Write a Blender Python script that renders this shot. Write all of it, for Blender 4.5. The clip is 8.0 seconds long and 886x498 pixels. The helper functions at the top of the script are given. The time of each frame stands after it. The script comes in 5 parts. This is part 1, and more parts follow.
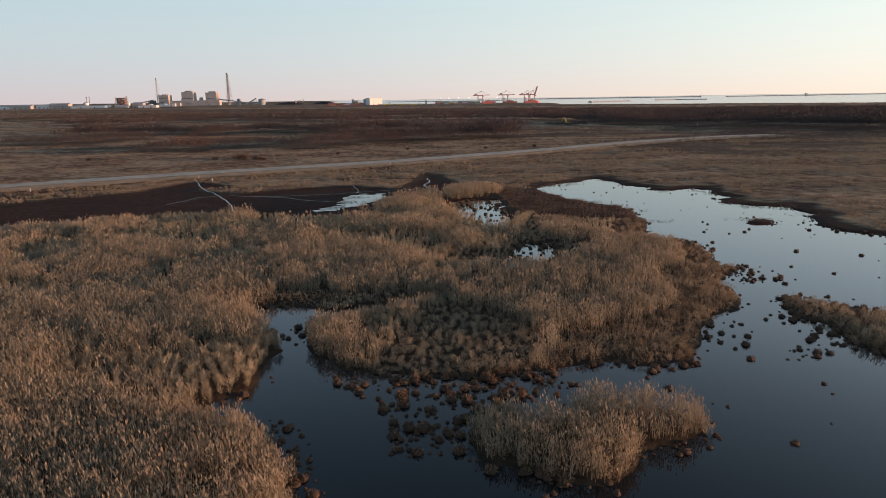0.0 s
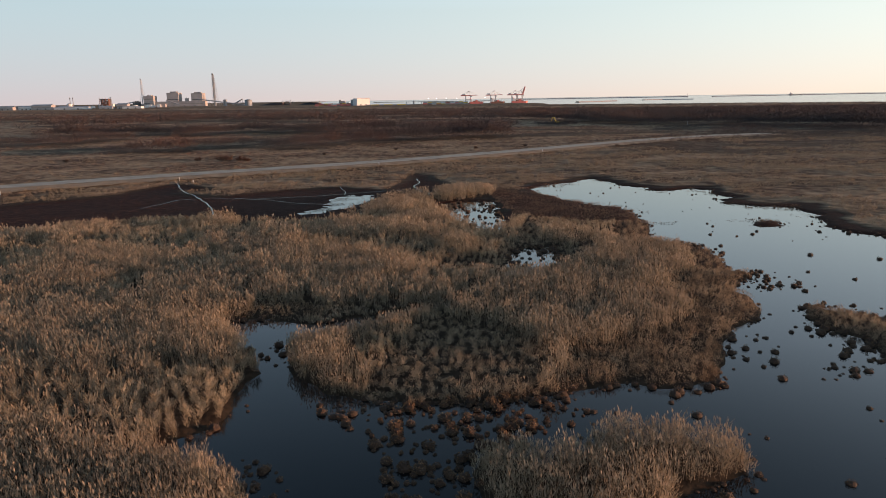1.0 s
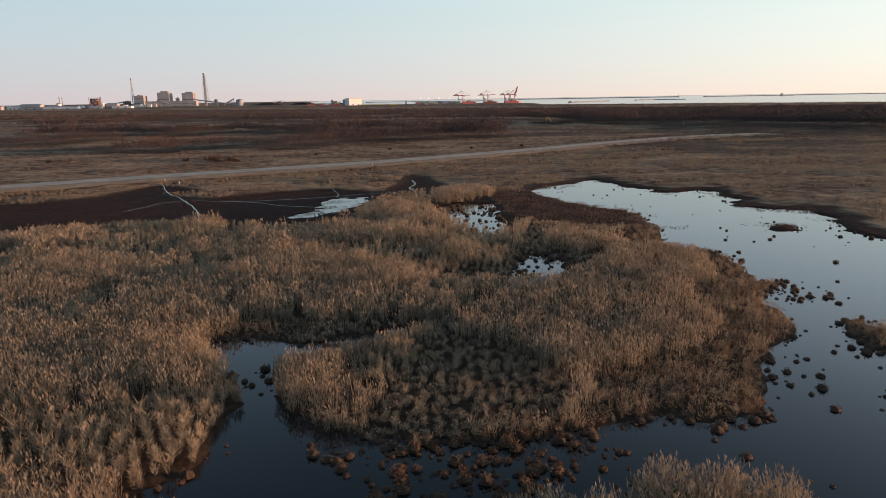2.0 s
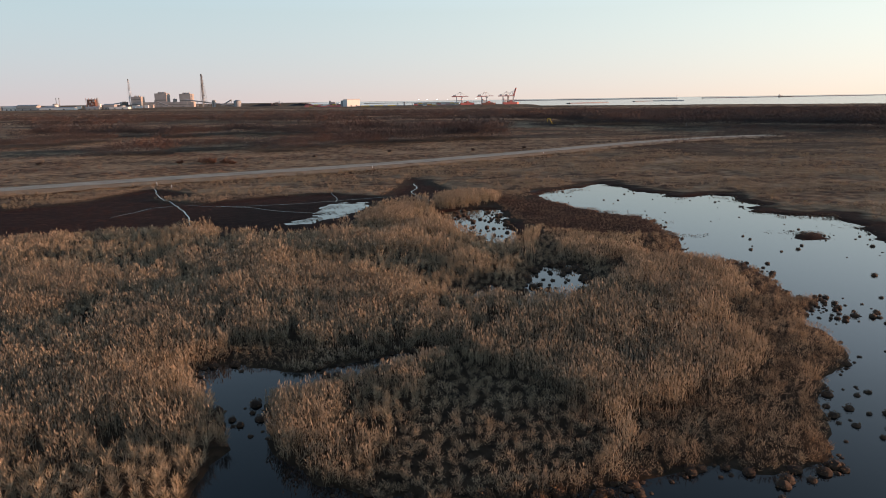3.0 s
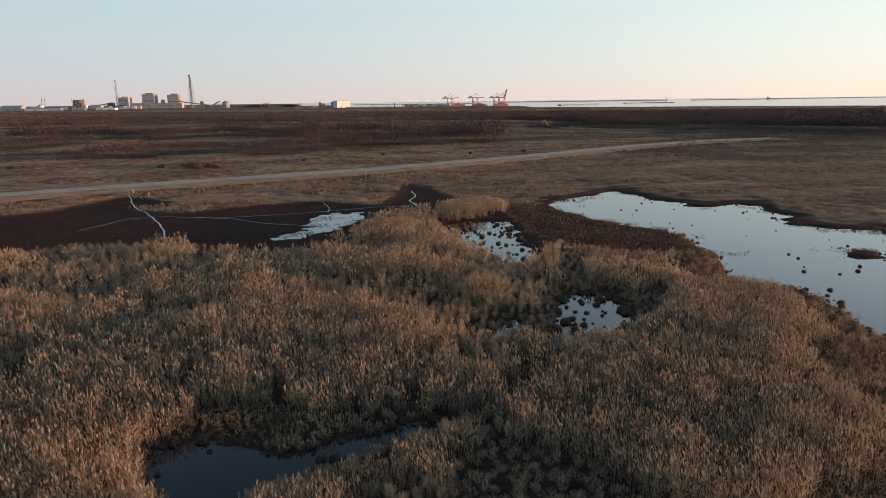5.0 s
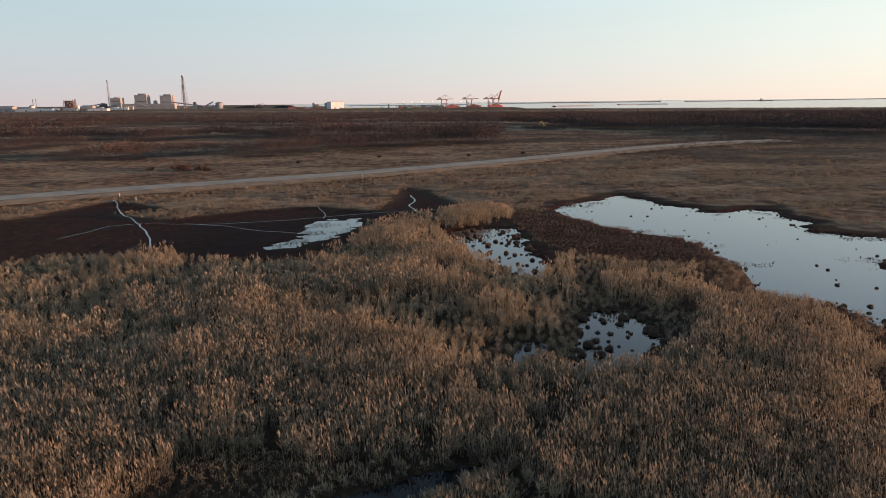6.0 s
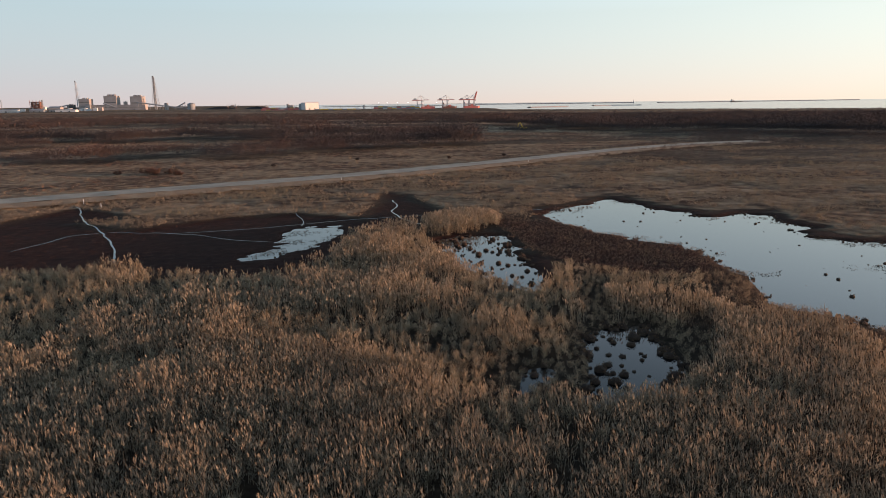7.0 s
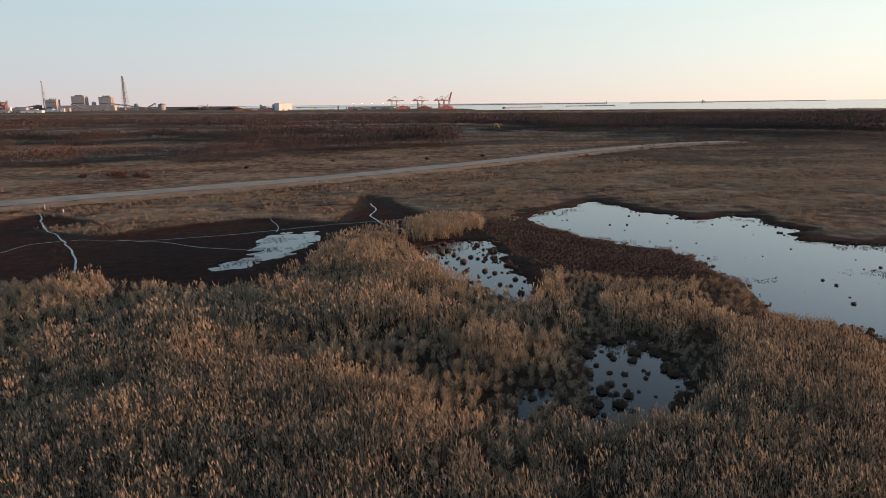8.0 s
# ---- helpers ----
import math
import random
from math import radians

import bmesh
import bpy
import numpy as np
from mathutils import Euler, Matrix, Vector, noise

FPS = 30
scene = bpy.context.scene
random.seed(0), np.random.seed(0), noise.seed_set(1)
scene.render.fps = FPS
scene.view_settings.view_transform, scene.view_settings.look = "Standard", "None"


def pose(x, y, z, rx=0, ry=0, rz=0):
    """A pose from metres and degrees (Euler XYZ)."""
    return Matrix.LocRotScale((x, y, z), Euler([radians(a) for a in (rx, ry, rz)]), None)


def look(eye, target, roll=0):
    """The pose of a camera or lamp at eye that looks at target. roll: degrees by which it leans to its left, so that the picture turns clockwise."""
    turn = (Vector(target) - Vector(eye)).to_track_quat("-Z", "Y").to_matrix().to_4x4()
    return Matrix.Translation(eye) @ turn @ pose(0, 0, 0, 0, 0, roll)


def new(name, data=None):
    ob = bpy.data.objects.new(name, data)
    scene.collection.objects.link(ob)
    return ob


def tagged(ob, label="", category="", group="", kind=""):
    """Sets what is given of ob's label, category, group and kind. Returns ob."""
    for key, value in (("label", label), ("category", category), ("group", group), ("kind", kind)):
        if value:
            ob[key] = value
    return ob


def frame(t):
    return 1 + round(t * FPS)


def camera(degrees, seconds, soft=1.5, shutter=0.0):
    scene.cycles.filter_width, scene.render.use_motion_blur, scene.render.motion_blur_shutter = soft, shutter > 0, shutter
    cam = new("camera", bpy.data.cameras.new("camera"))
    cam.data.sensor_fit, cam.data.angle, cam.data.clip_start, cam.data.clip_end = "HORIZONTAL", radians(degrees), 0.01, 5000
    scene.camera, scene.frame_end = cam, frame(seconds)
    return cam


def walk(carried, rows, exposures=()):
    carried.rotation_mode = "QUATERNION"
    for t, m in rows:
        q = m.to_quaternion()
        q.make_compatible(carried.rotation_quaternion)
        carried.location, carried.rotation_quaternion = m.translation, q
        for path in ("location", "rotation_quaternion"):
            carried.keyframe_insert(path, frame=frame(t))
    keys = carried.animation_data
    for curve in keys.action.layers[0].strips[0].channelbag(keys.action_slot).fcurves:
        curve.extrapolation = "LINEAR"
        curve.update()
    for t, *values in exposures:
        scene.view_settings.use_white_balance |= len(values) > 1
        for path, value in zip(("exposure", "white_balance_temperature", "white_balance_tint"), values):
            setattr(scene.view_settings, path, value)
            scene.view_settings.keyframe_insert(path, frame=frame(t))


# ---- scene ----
cam = camera(67.2, 8.0, soft=0.5)
PATH = [
    (0, (-0.898, 0.84, 19.886), (-0.868, 2.79, 19.443), -0.8),
    (0.5, (-1.057, 3.591, 19.585), (-1.01, 5.54, 19.143), -0.8),
    (1, (-1.386, 6.408, 19.281), (-1.321, 8.357, 18.839), -0.9),
    (1.5, (-1.748, 9.261, 19.054), (-1.669, 11.21, 18.611), -0.9),
    (3, (-2.924, 17.865, 18.785), (-2.83, 19.814, 18.346), -0.8),
    (3.5, (-3.271, 20.801, 18.772), (-3.176, 22.75, 18.334), -0.8),
    (4, (-3.692, 23.648, 18.736), (-3.591, 25.597, 18.299), -0.7),
    (4.5, (-4.087, 26.331, 18.685), (-3.974, 28.28, 18.249), -0.7),
    (6, (-5.42, 34.593, 18.603), (-5.278, 36.54, 18.171), -0.6),
    (6.5, (-5.954, 37.347, 18.563), (-5.793, 39.294, 18.133), -0.6),
    (7, (-6.431, 39.988, 18.591), (-6.218, 41.929, 18.161), -0.6),
    (7.5, (-6.867, 42.318, 18.64), (-6.601, 44.254, 18.211), -0.6),
    (8, (-6.863, 43.895, 18.54), (-6.578, 45.827, 18.111), -0.6),
]
walk(cam, [(t, look(eye, target, roll)) for t, eye, target, roll in PATH], exposures=[(0.0, 1.50, 6300, 11), (8.0, 1.46, 6300, 11)])

# ---- world, sun ----
SUN_SIDE, SUN_HEIGHT = 94.0, 3.8  # degrees clockwise from the way ahead (+y); degrees above the horizon
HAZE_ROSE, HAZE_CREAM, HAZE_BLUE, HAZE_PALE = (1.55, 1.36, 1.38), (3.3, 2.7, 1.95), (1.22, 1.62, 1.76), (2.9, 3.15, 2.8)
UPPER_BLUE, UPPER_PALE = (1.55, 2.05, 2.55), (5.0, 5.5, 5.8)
world = bpy.data.worlds.new("evening_sky")
scene.world = world
world.use_nodes = True
wn = world.node_tree
sky = wn.nodes.new("ShaderNodeTexSky")
sky.sky_type, sky.sun_disc = "NISHITA", False
sky.sun_elevation, sky.sun_rotation = radians(SUN_HEIGHT), radians(SUN_SIDE)
sky.air_density, sky.dust_density, sky.ozone_density = 1.0, 0.6, 2.0
grey = wn.nodes.new("ShaderNodeHueSaturation")
grey.inputs["Saturation"].default_value, grey.inputs["Value"].default_value = 1.0, 0.62
wn.links.new(sky.outputs[0], grey.inputs["Color"])


def world_maths(kind, p, q):
    t = wn.nodes.new("ShaderNodeMath")
    t.operation = kind
    for i, v in enumerate((p, q)):
        if isinstance(v, float):
            t.inputs[i].default_value = v
        else:
            wn.links.new(v, t.inputs[i])
    return t.outputs[0]


def world_mix(factor, p, q):
    t = wn.nodes.new("ShaderNodeMix")
    t.data_type = "RGBA"
    wn.links.new(factor, t.inputs["Factor"])
    for key, v in (("A", p), ("B", q)):
        if isinstance(v, tuple):
            t.inputs[key].default_value = (*v, 1)
        else:
            wn.links.new(v, t.inputs[key])
    return t.outputs["Result"]


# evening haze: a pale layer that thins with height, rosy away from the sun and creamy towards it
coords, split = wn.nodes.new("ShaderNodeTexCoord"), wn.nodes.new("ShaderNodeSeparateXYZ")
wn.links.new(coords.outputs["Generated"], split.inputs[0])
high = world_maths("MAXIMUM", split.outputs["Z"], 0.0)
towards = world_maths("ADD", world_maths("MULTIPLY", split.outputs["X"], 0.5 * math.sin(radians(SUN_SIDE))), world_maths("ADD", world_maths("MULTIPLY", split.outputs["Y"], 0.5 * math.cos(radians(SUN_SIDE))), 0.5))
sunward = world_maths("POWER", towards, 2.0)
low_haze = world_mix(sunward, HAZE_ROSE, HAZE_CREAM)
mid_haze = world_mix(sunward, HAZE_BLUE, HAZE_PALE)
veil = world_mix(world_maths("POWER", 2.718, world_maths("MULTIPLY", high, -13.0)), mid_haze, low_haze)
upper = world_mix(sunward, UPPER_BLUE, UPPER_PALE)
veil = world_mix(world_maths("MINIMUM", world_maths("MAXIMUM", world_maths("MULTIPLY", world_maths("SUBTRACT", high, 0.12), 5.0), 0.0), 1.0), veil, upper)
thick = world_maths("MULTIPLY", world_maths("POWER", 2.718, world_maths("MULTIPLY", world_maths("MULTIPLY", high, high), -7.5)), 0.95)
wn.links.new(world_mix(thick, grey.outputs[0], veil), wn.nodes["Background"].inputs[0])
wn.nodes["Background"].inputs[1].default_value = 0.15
sun = new("sun", bpy.data.lights.new("sun", "SUN"))
sun.data.energy, sun.data.angle, sun.data.color = 2.65, radians(0.8), (1.0, 0.52, 0.29)
a, e = radians(SUN_SIDE), radians(SUN_HEIGHT)
sun.matrix_world = look((0, 0, 300), (-math.sin(a) * math.cos(e), -math.cos(a) * math.cos(e), 300 - math.sin(e)))


# ---- plan: noise and outlines, in metres ----
def vnoise(x, y, size, seed):
    """Smooth random field between -1 and 1, with lumps of that size."""
    lattice = np.random.RandomState(seed).rand(256, 256) * 2 - 1
    u, v = np.asarray(x, float) / size, np.asarray(y, float) / size
    i, j = np.floor(u).astype(int), np.floor(v).astype(int)
    f, g = u - i, v - j
    f, g = f * f * (3 - 2 * f), g * g * (3 - 2 * g)
    i0, i1, j0, j1 = i % 256, (i + 1) % 256, j % 256, (j + 1) % 256
    top = lattice[i0, j0] * (1 - f) + lattice[i1, j0] * f
    low = lattice[i0, j1] * (1 - f) + lattice[i1, j1] * f
    return top * (1 - g) + low * g


def inside_by(x, y, ring):
    """Signed distance to a closed outline: positive inside."""
    x, y = np.asarray(x, float), np.asarray(y, float)
    best, odd = np.full(x.shape, 1e9), np.zeros(x.shape, bool)
    for (ax, ay), (bx, by) in zip(ring, ring[1:] + ring[:1]):
        dx, dy = bx - ax, by - ay
        k = np.clip(((x - ax) * dx + (y - ay) * dy) / (dx * dx + dy * dy + 1e-9), 0, 1)
        best = np.minimum(best, np.hypot(x - ax - k * dx, y - ay - k * dy))
        if ay != by:
            odd ^= ((ay > y) != (by > y)) & (x < dx * (y - ay) / dy + ax)
    return np.where(odd, best, -best)


def from_line(x, y, line):
    """Distance to an open line, and on which side of it (positive to its left)."""
    x, y = np.asarray(x, float), np.asarray(y, float)
    best, side = np.full(x.shape, 1e9), np.ones(x.shape)
    for (ax, ay), (bx, by) in zip(line, line[1:]):
        dx, dy = bx - ax, by - ay
        k = np.clip(((x - ax) * dx + (y - ay) * dy) / (dx * dx + dy * dy), 0, 1)
        d = np.hypot(x - ax - k * dx, y - ay - k * dy)
        side = np.where(d < best, np.sign(dx * (y - ay) - dy * (x - ax)), side)
        best = np.minimum(best, d)
    return best, side


def smooth(points, step=1.0):
    """A Catmull-Rom line through a few points."""
    p = [Vector(q) for q in points]
    p = [2 * p[0] - p[1]] + p + [2 * p[-1] - p[-2]]
    out = []
    for a, b, c, d in zip(p, p[1:], p[2:], p[3:]):
        n = max(1, int((c - b).length / step))
        for i in range(n):
            t = i / n
            out.append(0.5 * (2 * b + (c - a) * t + (2 * a - 5 * b + 4 * c - d) * t * t + (3 * b - a - 3 * c + d) * t ** 3))
    return [tuple(q) for q in out + [p[-2]]]


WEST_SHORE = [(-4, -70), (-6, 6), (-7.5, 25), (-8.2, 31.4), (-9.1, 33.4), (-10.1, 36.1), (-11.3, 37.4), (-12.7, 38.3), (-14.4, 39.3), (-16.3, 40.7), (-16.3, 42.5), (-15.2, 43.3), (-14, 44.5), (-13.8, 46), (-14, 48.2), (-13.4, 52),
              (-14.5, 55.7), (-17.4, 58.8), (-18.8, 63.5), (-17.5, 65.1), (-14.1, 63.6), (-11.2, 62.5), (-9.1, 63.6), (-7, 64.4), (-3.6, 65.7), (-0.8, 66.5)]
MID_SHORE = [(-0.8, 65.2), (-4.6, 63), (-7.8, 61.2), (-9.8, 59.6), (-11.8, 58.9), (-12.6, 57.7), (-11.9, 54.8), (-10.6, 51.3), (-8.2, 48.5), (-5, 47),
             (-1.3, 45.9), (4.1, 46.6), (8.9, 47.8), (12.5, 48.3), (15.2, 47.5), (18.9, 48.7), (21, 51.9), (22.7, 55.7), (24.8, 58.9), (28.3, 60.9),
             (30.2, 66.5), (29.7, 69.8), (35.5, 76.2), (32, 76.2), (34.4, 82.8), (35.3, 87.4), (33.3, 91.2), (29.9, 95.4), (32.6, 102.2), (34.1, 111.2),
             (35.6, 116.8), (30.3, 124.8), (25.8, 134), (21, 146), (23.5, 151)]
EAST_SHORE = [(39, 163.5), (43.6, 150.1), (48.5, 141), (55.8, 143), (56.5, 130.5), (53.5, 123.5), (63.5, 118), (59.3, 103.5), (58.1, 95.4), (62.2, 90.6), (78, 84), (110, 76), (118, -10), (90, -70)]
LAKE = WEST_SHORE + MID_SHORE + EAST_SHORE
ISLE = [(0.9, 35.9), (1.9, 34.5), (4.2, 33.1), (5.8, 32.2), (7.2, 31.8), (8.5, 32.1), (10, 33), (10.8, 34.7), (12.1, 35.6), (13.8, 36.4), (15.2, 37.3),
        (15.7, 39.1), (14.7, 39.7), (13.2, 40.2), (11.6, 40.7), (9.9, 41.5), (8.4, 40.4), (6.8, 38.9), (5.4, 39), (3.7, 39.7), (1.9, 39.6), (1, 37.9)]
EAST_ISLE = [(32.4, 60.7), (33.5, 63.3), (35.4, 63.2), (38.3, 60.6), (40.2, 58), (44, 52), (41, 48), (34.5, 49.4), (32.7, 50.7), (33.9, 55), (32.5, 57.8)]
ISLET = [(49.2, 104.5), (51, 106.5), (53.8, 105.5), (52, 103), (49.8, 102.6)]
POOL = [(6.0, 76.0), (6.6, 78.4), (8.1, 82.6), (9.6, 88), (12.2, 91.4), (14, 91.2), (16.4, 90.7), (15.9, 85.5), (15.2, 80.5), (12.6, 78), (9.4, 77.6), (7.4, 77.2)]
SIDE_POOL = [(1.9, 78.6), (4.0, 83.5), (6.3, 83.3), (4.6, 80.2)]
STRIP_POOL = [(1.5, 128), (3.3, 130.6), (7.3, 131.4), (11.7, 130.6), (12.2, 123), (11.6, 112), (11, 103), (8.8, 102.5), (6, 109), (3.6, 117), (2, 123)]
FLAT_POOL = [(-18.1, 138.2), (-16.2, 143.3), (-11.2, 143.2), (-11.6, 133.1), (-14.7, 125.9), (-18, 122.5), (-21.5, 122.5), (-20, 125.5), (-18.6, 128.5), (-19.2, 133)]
BED_EDGE = [(-150, 92), (-100, 100), (-69, 106), (-58, 112), (-46, 117), (-35, 116), (-23, 111.5), (-16, 111.5), (-11.5, 117), (-9.5, 131), (-4, 136), (0.5, 137)]
BED = [(-150, 8), *BED_EDGE, (1, 126), (2.5, 117), (5, 108), (8.5, 101), (11.5, 102), (13, 110), (17, 111), (21, 106), (34, 105), (42, 100), (42, 8)]
FLAT = BED_EDGE[1:] + [(3, 144), (7, 152), (4, 160.7), (0.9, 175.9), (-3.3, 180), (-5, 165), (-8.5, 148.5), (-19.5, 155), (-29.5, 153), (-42.5, 143),
                       (-53.5, 150.5), (-46, 156), (-59, 167), (-64, 158), (-66, 150), (-72, 144), (-79, 140), (-84, 134), (-91, 128), (-100, 122)]
SEDGE = [(12.8, 146), (20.3, 141.4), (26, 137), (31, 127), (36.2, 118.4), (34, 106), (28.4, 104), (21.3, 105), (16.7, 113), (13, 120), (12.8, 131.6)]
TUFT = [(1.5, 144.5), (8.5, 149.5), (14.4, 146.7), (13.4, 138.1), (7.6, 133), (1, 132.1)]
POOL_SIDE = [(15.5, 89), (19.5, 89.5), (21, 88.5), (18.8, 85.5), (17, 82), (14.5, 79), (12.5, 77.2), (13.4, 81.2)]
HUMMOCKS = [(-6, 47.5), (-3.5, 52), (-2.5, 59), (0, 63), (5, 60), (8, 52), (6, 47), (-3, 46)]
LOW_GRASS = [(8, 47.5), (9, 53), (18, 56.5), (22, 60), (25, 73), (31, 78), (30.2, 66.5), (28.3, 60), (22.5, 54), (19, 48)]
LOW_BANK = [(-18, 64.5), (-16.5, 67.6), (-12, 67.8), (-10.2, 64), (-14, 63)]
ROAD = smooth([(-230, 62), (-160, 117), (-102.6, 158.5), (-71, 177.5), (-30, 198.5), (-1, 215.5), (24, 233), (49.5, 252), (80, 275), (109, 294), (135, 306), (160, 312)], 3.0)
COAST = [(-330, 2350), (-60, 2260), (330, 2180), (345, 1900), (310, 1640), (475, 1470), (700, 1330), (900, 1150), (1400, 1000), (2200, 800), (4990, 300)]
SEA = COAST + [(4990, 4990), (-700, 4990)]
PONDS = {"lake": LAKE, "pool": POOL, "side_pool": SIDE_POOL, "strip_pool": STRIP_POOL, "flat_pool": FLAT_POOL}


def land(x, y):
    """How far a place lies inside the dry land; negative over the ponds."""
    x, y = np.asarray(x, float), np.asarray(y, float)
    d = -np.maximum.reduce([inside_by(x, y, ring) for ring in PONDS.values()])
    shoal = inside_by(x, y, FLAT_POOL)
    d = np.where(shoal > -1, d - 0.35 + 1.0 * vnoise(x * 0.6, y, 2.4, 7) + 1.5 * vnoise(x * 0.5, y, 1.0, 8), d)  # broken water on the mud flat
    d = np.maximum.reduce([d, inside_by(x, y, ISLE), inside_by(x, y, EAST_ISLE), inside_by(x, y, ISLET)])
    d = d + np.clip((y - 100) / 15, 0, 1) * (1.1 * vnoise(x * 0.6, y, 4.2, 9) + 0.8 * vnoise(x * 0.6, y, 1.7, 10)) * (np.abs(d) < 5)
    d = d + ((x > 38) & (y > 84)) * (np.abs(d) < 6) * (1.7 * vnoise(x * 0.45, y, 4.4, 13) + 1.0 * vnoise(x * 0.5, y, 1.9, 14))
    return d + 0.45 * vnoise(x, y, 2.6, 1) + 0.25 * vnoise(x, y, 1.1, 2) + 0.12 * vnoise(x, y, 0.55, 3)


def far_rise(x, y):
    """The sheet climbs a little towards its rim, so that it ends at the skyline."""
    r = np.hypot(x, y)
    return 6.5 * np.clip((r - 2300) / 2600, 0, 1.2) ** 2


def ground_height(x, y):
    x, y = np.asarray(x, float), np.asarray(y, float)
    d = land(x, y)
    z = np.clip(0.28 * d, -0.7, 0.22)
    flat = np.clip(inside_by(x, y, FLAT) * 0.5, 0, 1)
    z = np.where(d > 0, z * (1 - 0.72 * flat), z)
    z = z + np.where(d > 0.5, 0.05 * vnoise(x, y, 1.7, 4) + 0.03 * vnoise(x, y, 0.7, 5), 0) * (1 - 0.6 * flat)
    r, _ = from_line(x, y, ROAD)
    z = z + 0.65 * np.clip((11 - r) / 5, 0, 1) * (y > 60)
    far = np.clip((y - 230) / 300, 0, 1)
    z = z + far * (0.5 + 0.4 * vnoise(x, y, 60, 6)) + far_rise(x, y)
    s = inside_by(x, y, SEA)
    return np.where(s > 0, np.maximum(-3.0, 0.6 - 0.1 * s), z)


# belts of scrub on the plain: the line of each, half its depth and its height in metres
BELTS = [
    ([(-105, 278), (-93, 289), (-74, 296), (-51, 291), (-39, 304), (-26, 304), (-17, 324)], 13, 5.5),
    ([(-17, 324), (-7, 325), (8, 334), (32, 336)], 16, 7.2),
    ([(-170, 292), (-157, 292), (-137, 293), (-102, 280)], 7, 1.5),
    ([(-193, 330), (-181, 334), (-173, 347), (-168, 361)], 16, 4.7),
    ([(-210, 405), (-192, 406), (-161, 403), (-136, 402), (-106, 422), (-66, 417), (-42, 429), (-14, 407), (44, 438)], 18, 6.8),
    ([(-57, 396), (-36, 374), (-22, 365)], 12, 5.9),
    ([(-303, 596), (-255, 578), (-236, 632)], 26, 7.8),
    ([(-448, 746), (-410, 801), (-271, 740), (-166, 661), (-73, 581), (-10, 609), (37, 589), (84, 583), (107, 559), (143, 474)], 24, 7.2),
    ([(137, 466), (167, 437), (205, 441), (218, 402), (247, 364), (257, 348)], 24, 7.2),
    ([(178, 515), (241, 514), (280, 472), (318, 425)], 29, 7.2),
    ([(49, 401), (74, 400), (102, 384)], 11, 2.2),
    ([(44, 333), (73, 343), (117, 351), (136, 336)], 11, 1.8),
    ([(137, 380), (167, 390), (183, 378)], 11, 2.2),
    ([(-597, 966), (-361, 889), (-136, 788), (46, 706), (197, 639), (324, 582), (413, 543)], 31, 6.8),
    ([(-742, 1196), (-440, 1082), (-162, 938), (55, 825), (229, 735), (371, 662), (469, 613)], 41, 6.5),
    ([(-921, 1481), (-535, 1312), (-191, 1108), (64, 955), (262, 838), (419, 744), (526, 683)], 58, 6.0),
    ([(-1125, 1805), (-638, 1563), (-221, 1283), (74, 1084), (294, 936), (465, 821), (578, 748)], 84, 5.5),
]
LOW_SCRUB = [(60, 236), (95, 216), (124, 203), (165, 190), (310, 380), (230, 422), (181, 392), (154, 362), (130, 318), (109, 286), (80, 262)]


def belts(x, y):
    """How deep a place lies in a belt or thicket, in tens of metres, and how tall that grows."""
    best, tall = np.full(np.shape(x), -9.0), np.full(np.shape(x), 3.0)
    for line, half, high in BELTS:
        d = (half - from_line(x, y, line)[0]) / (10 + half * 0.3)
        tall = np.where(d > best, high, tall)
        best = np.maximum(best, d)
    d = np.clip(inside_by(x, y, LOW_SCRUB) / 15, -9, 0.3)
    return np.maximum(best, d), np.where(d > best, 1.5 + 1.3 * np.clip((y - 260) / 80, 0, 1), tall)


def wood_lump(x, y):
    """Positive inside scrub and thickets."""
    far = np.clip((y + 0.6 * x - 1500) / 200, -1, 0.2) + 0.5 * vnoise(x, y * 2.2, 95, 63)
    return np.maximum(np.clip(belts(x, y)[0], -1.5, 0.7), far) + 0.5 * vnoise(x, y * 1.6, 26, 61) + 0.4 * vnoise(x, y * 1.3, 10, 62)


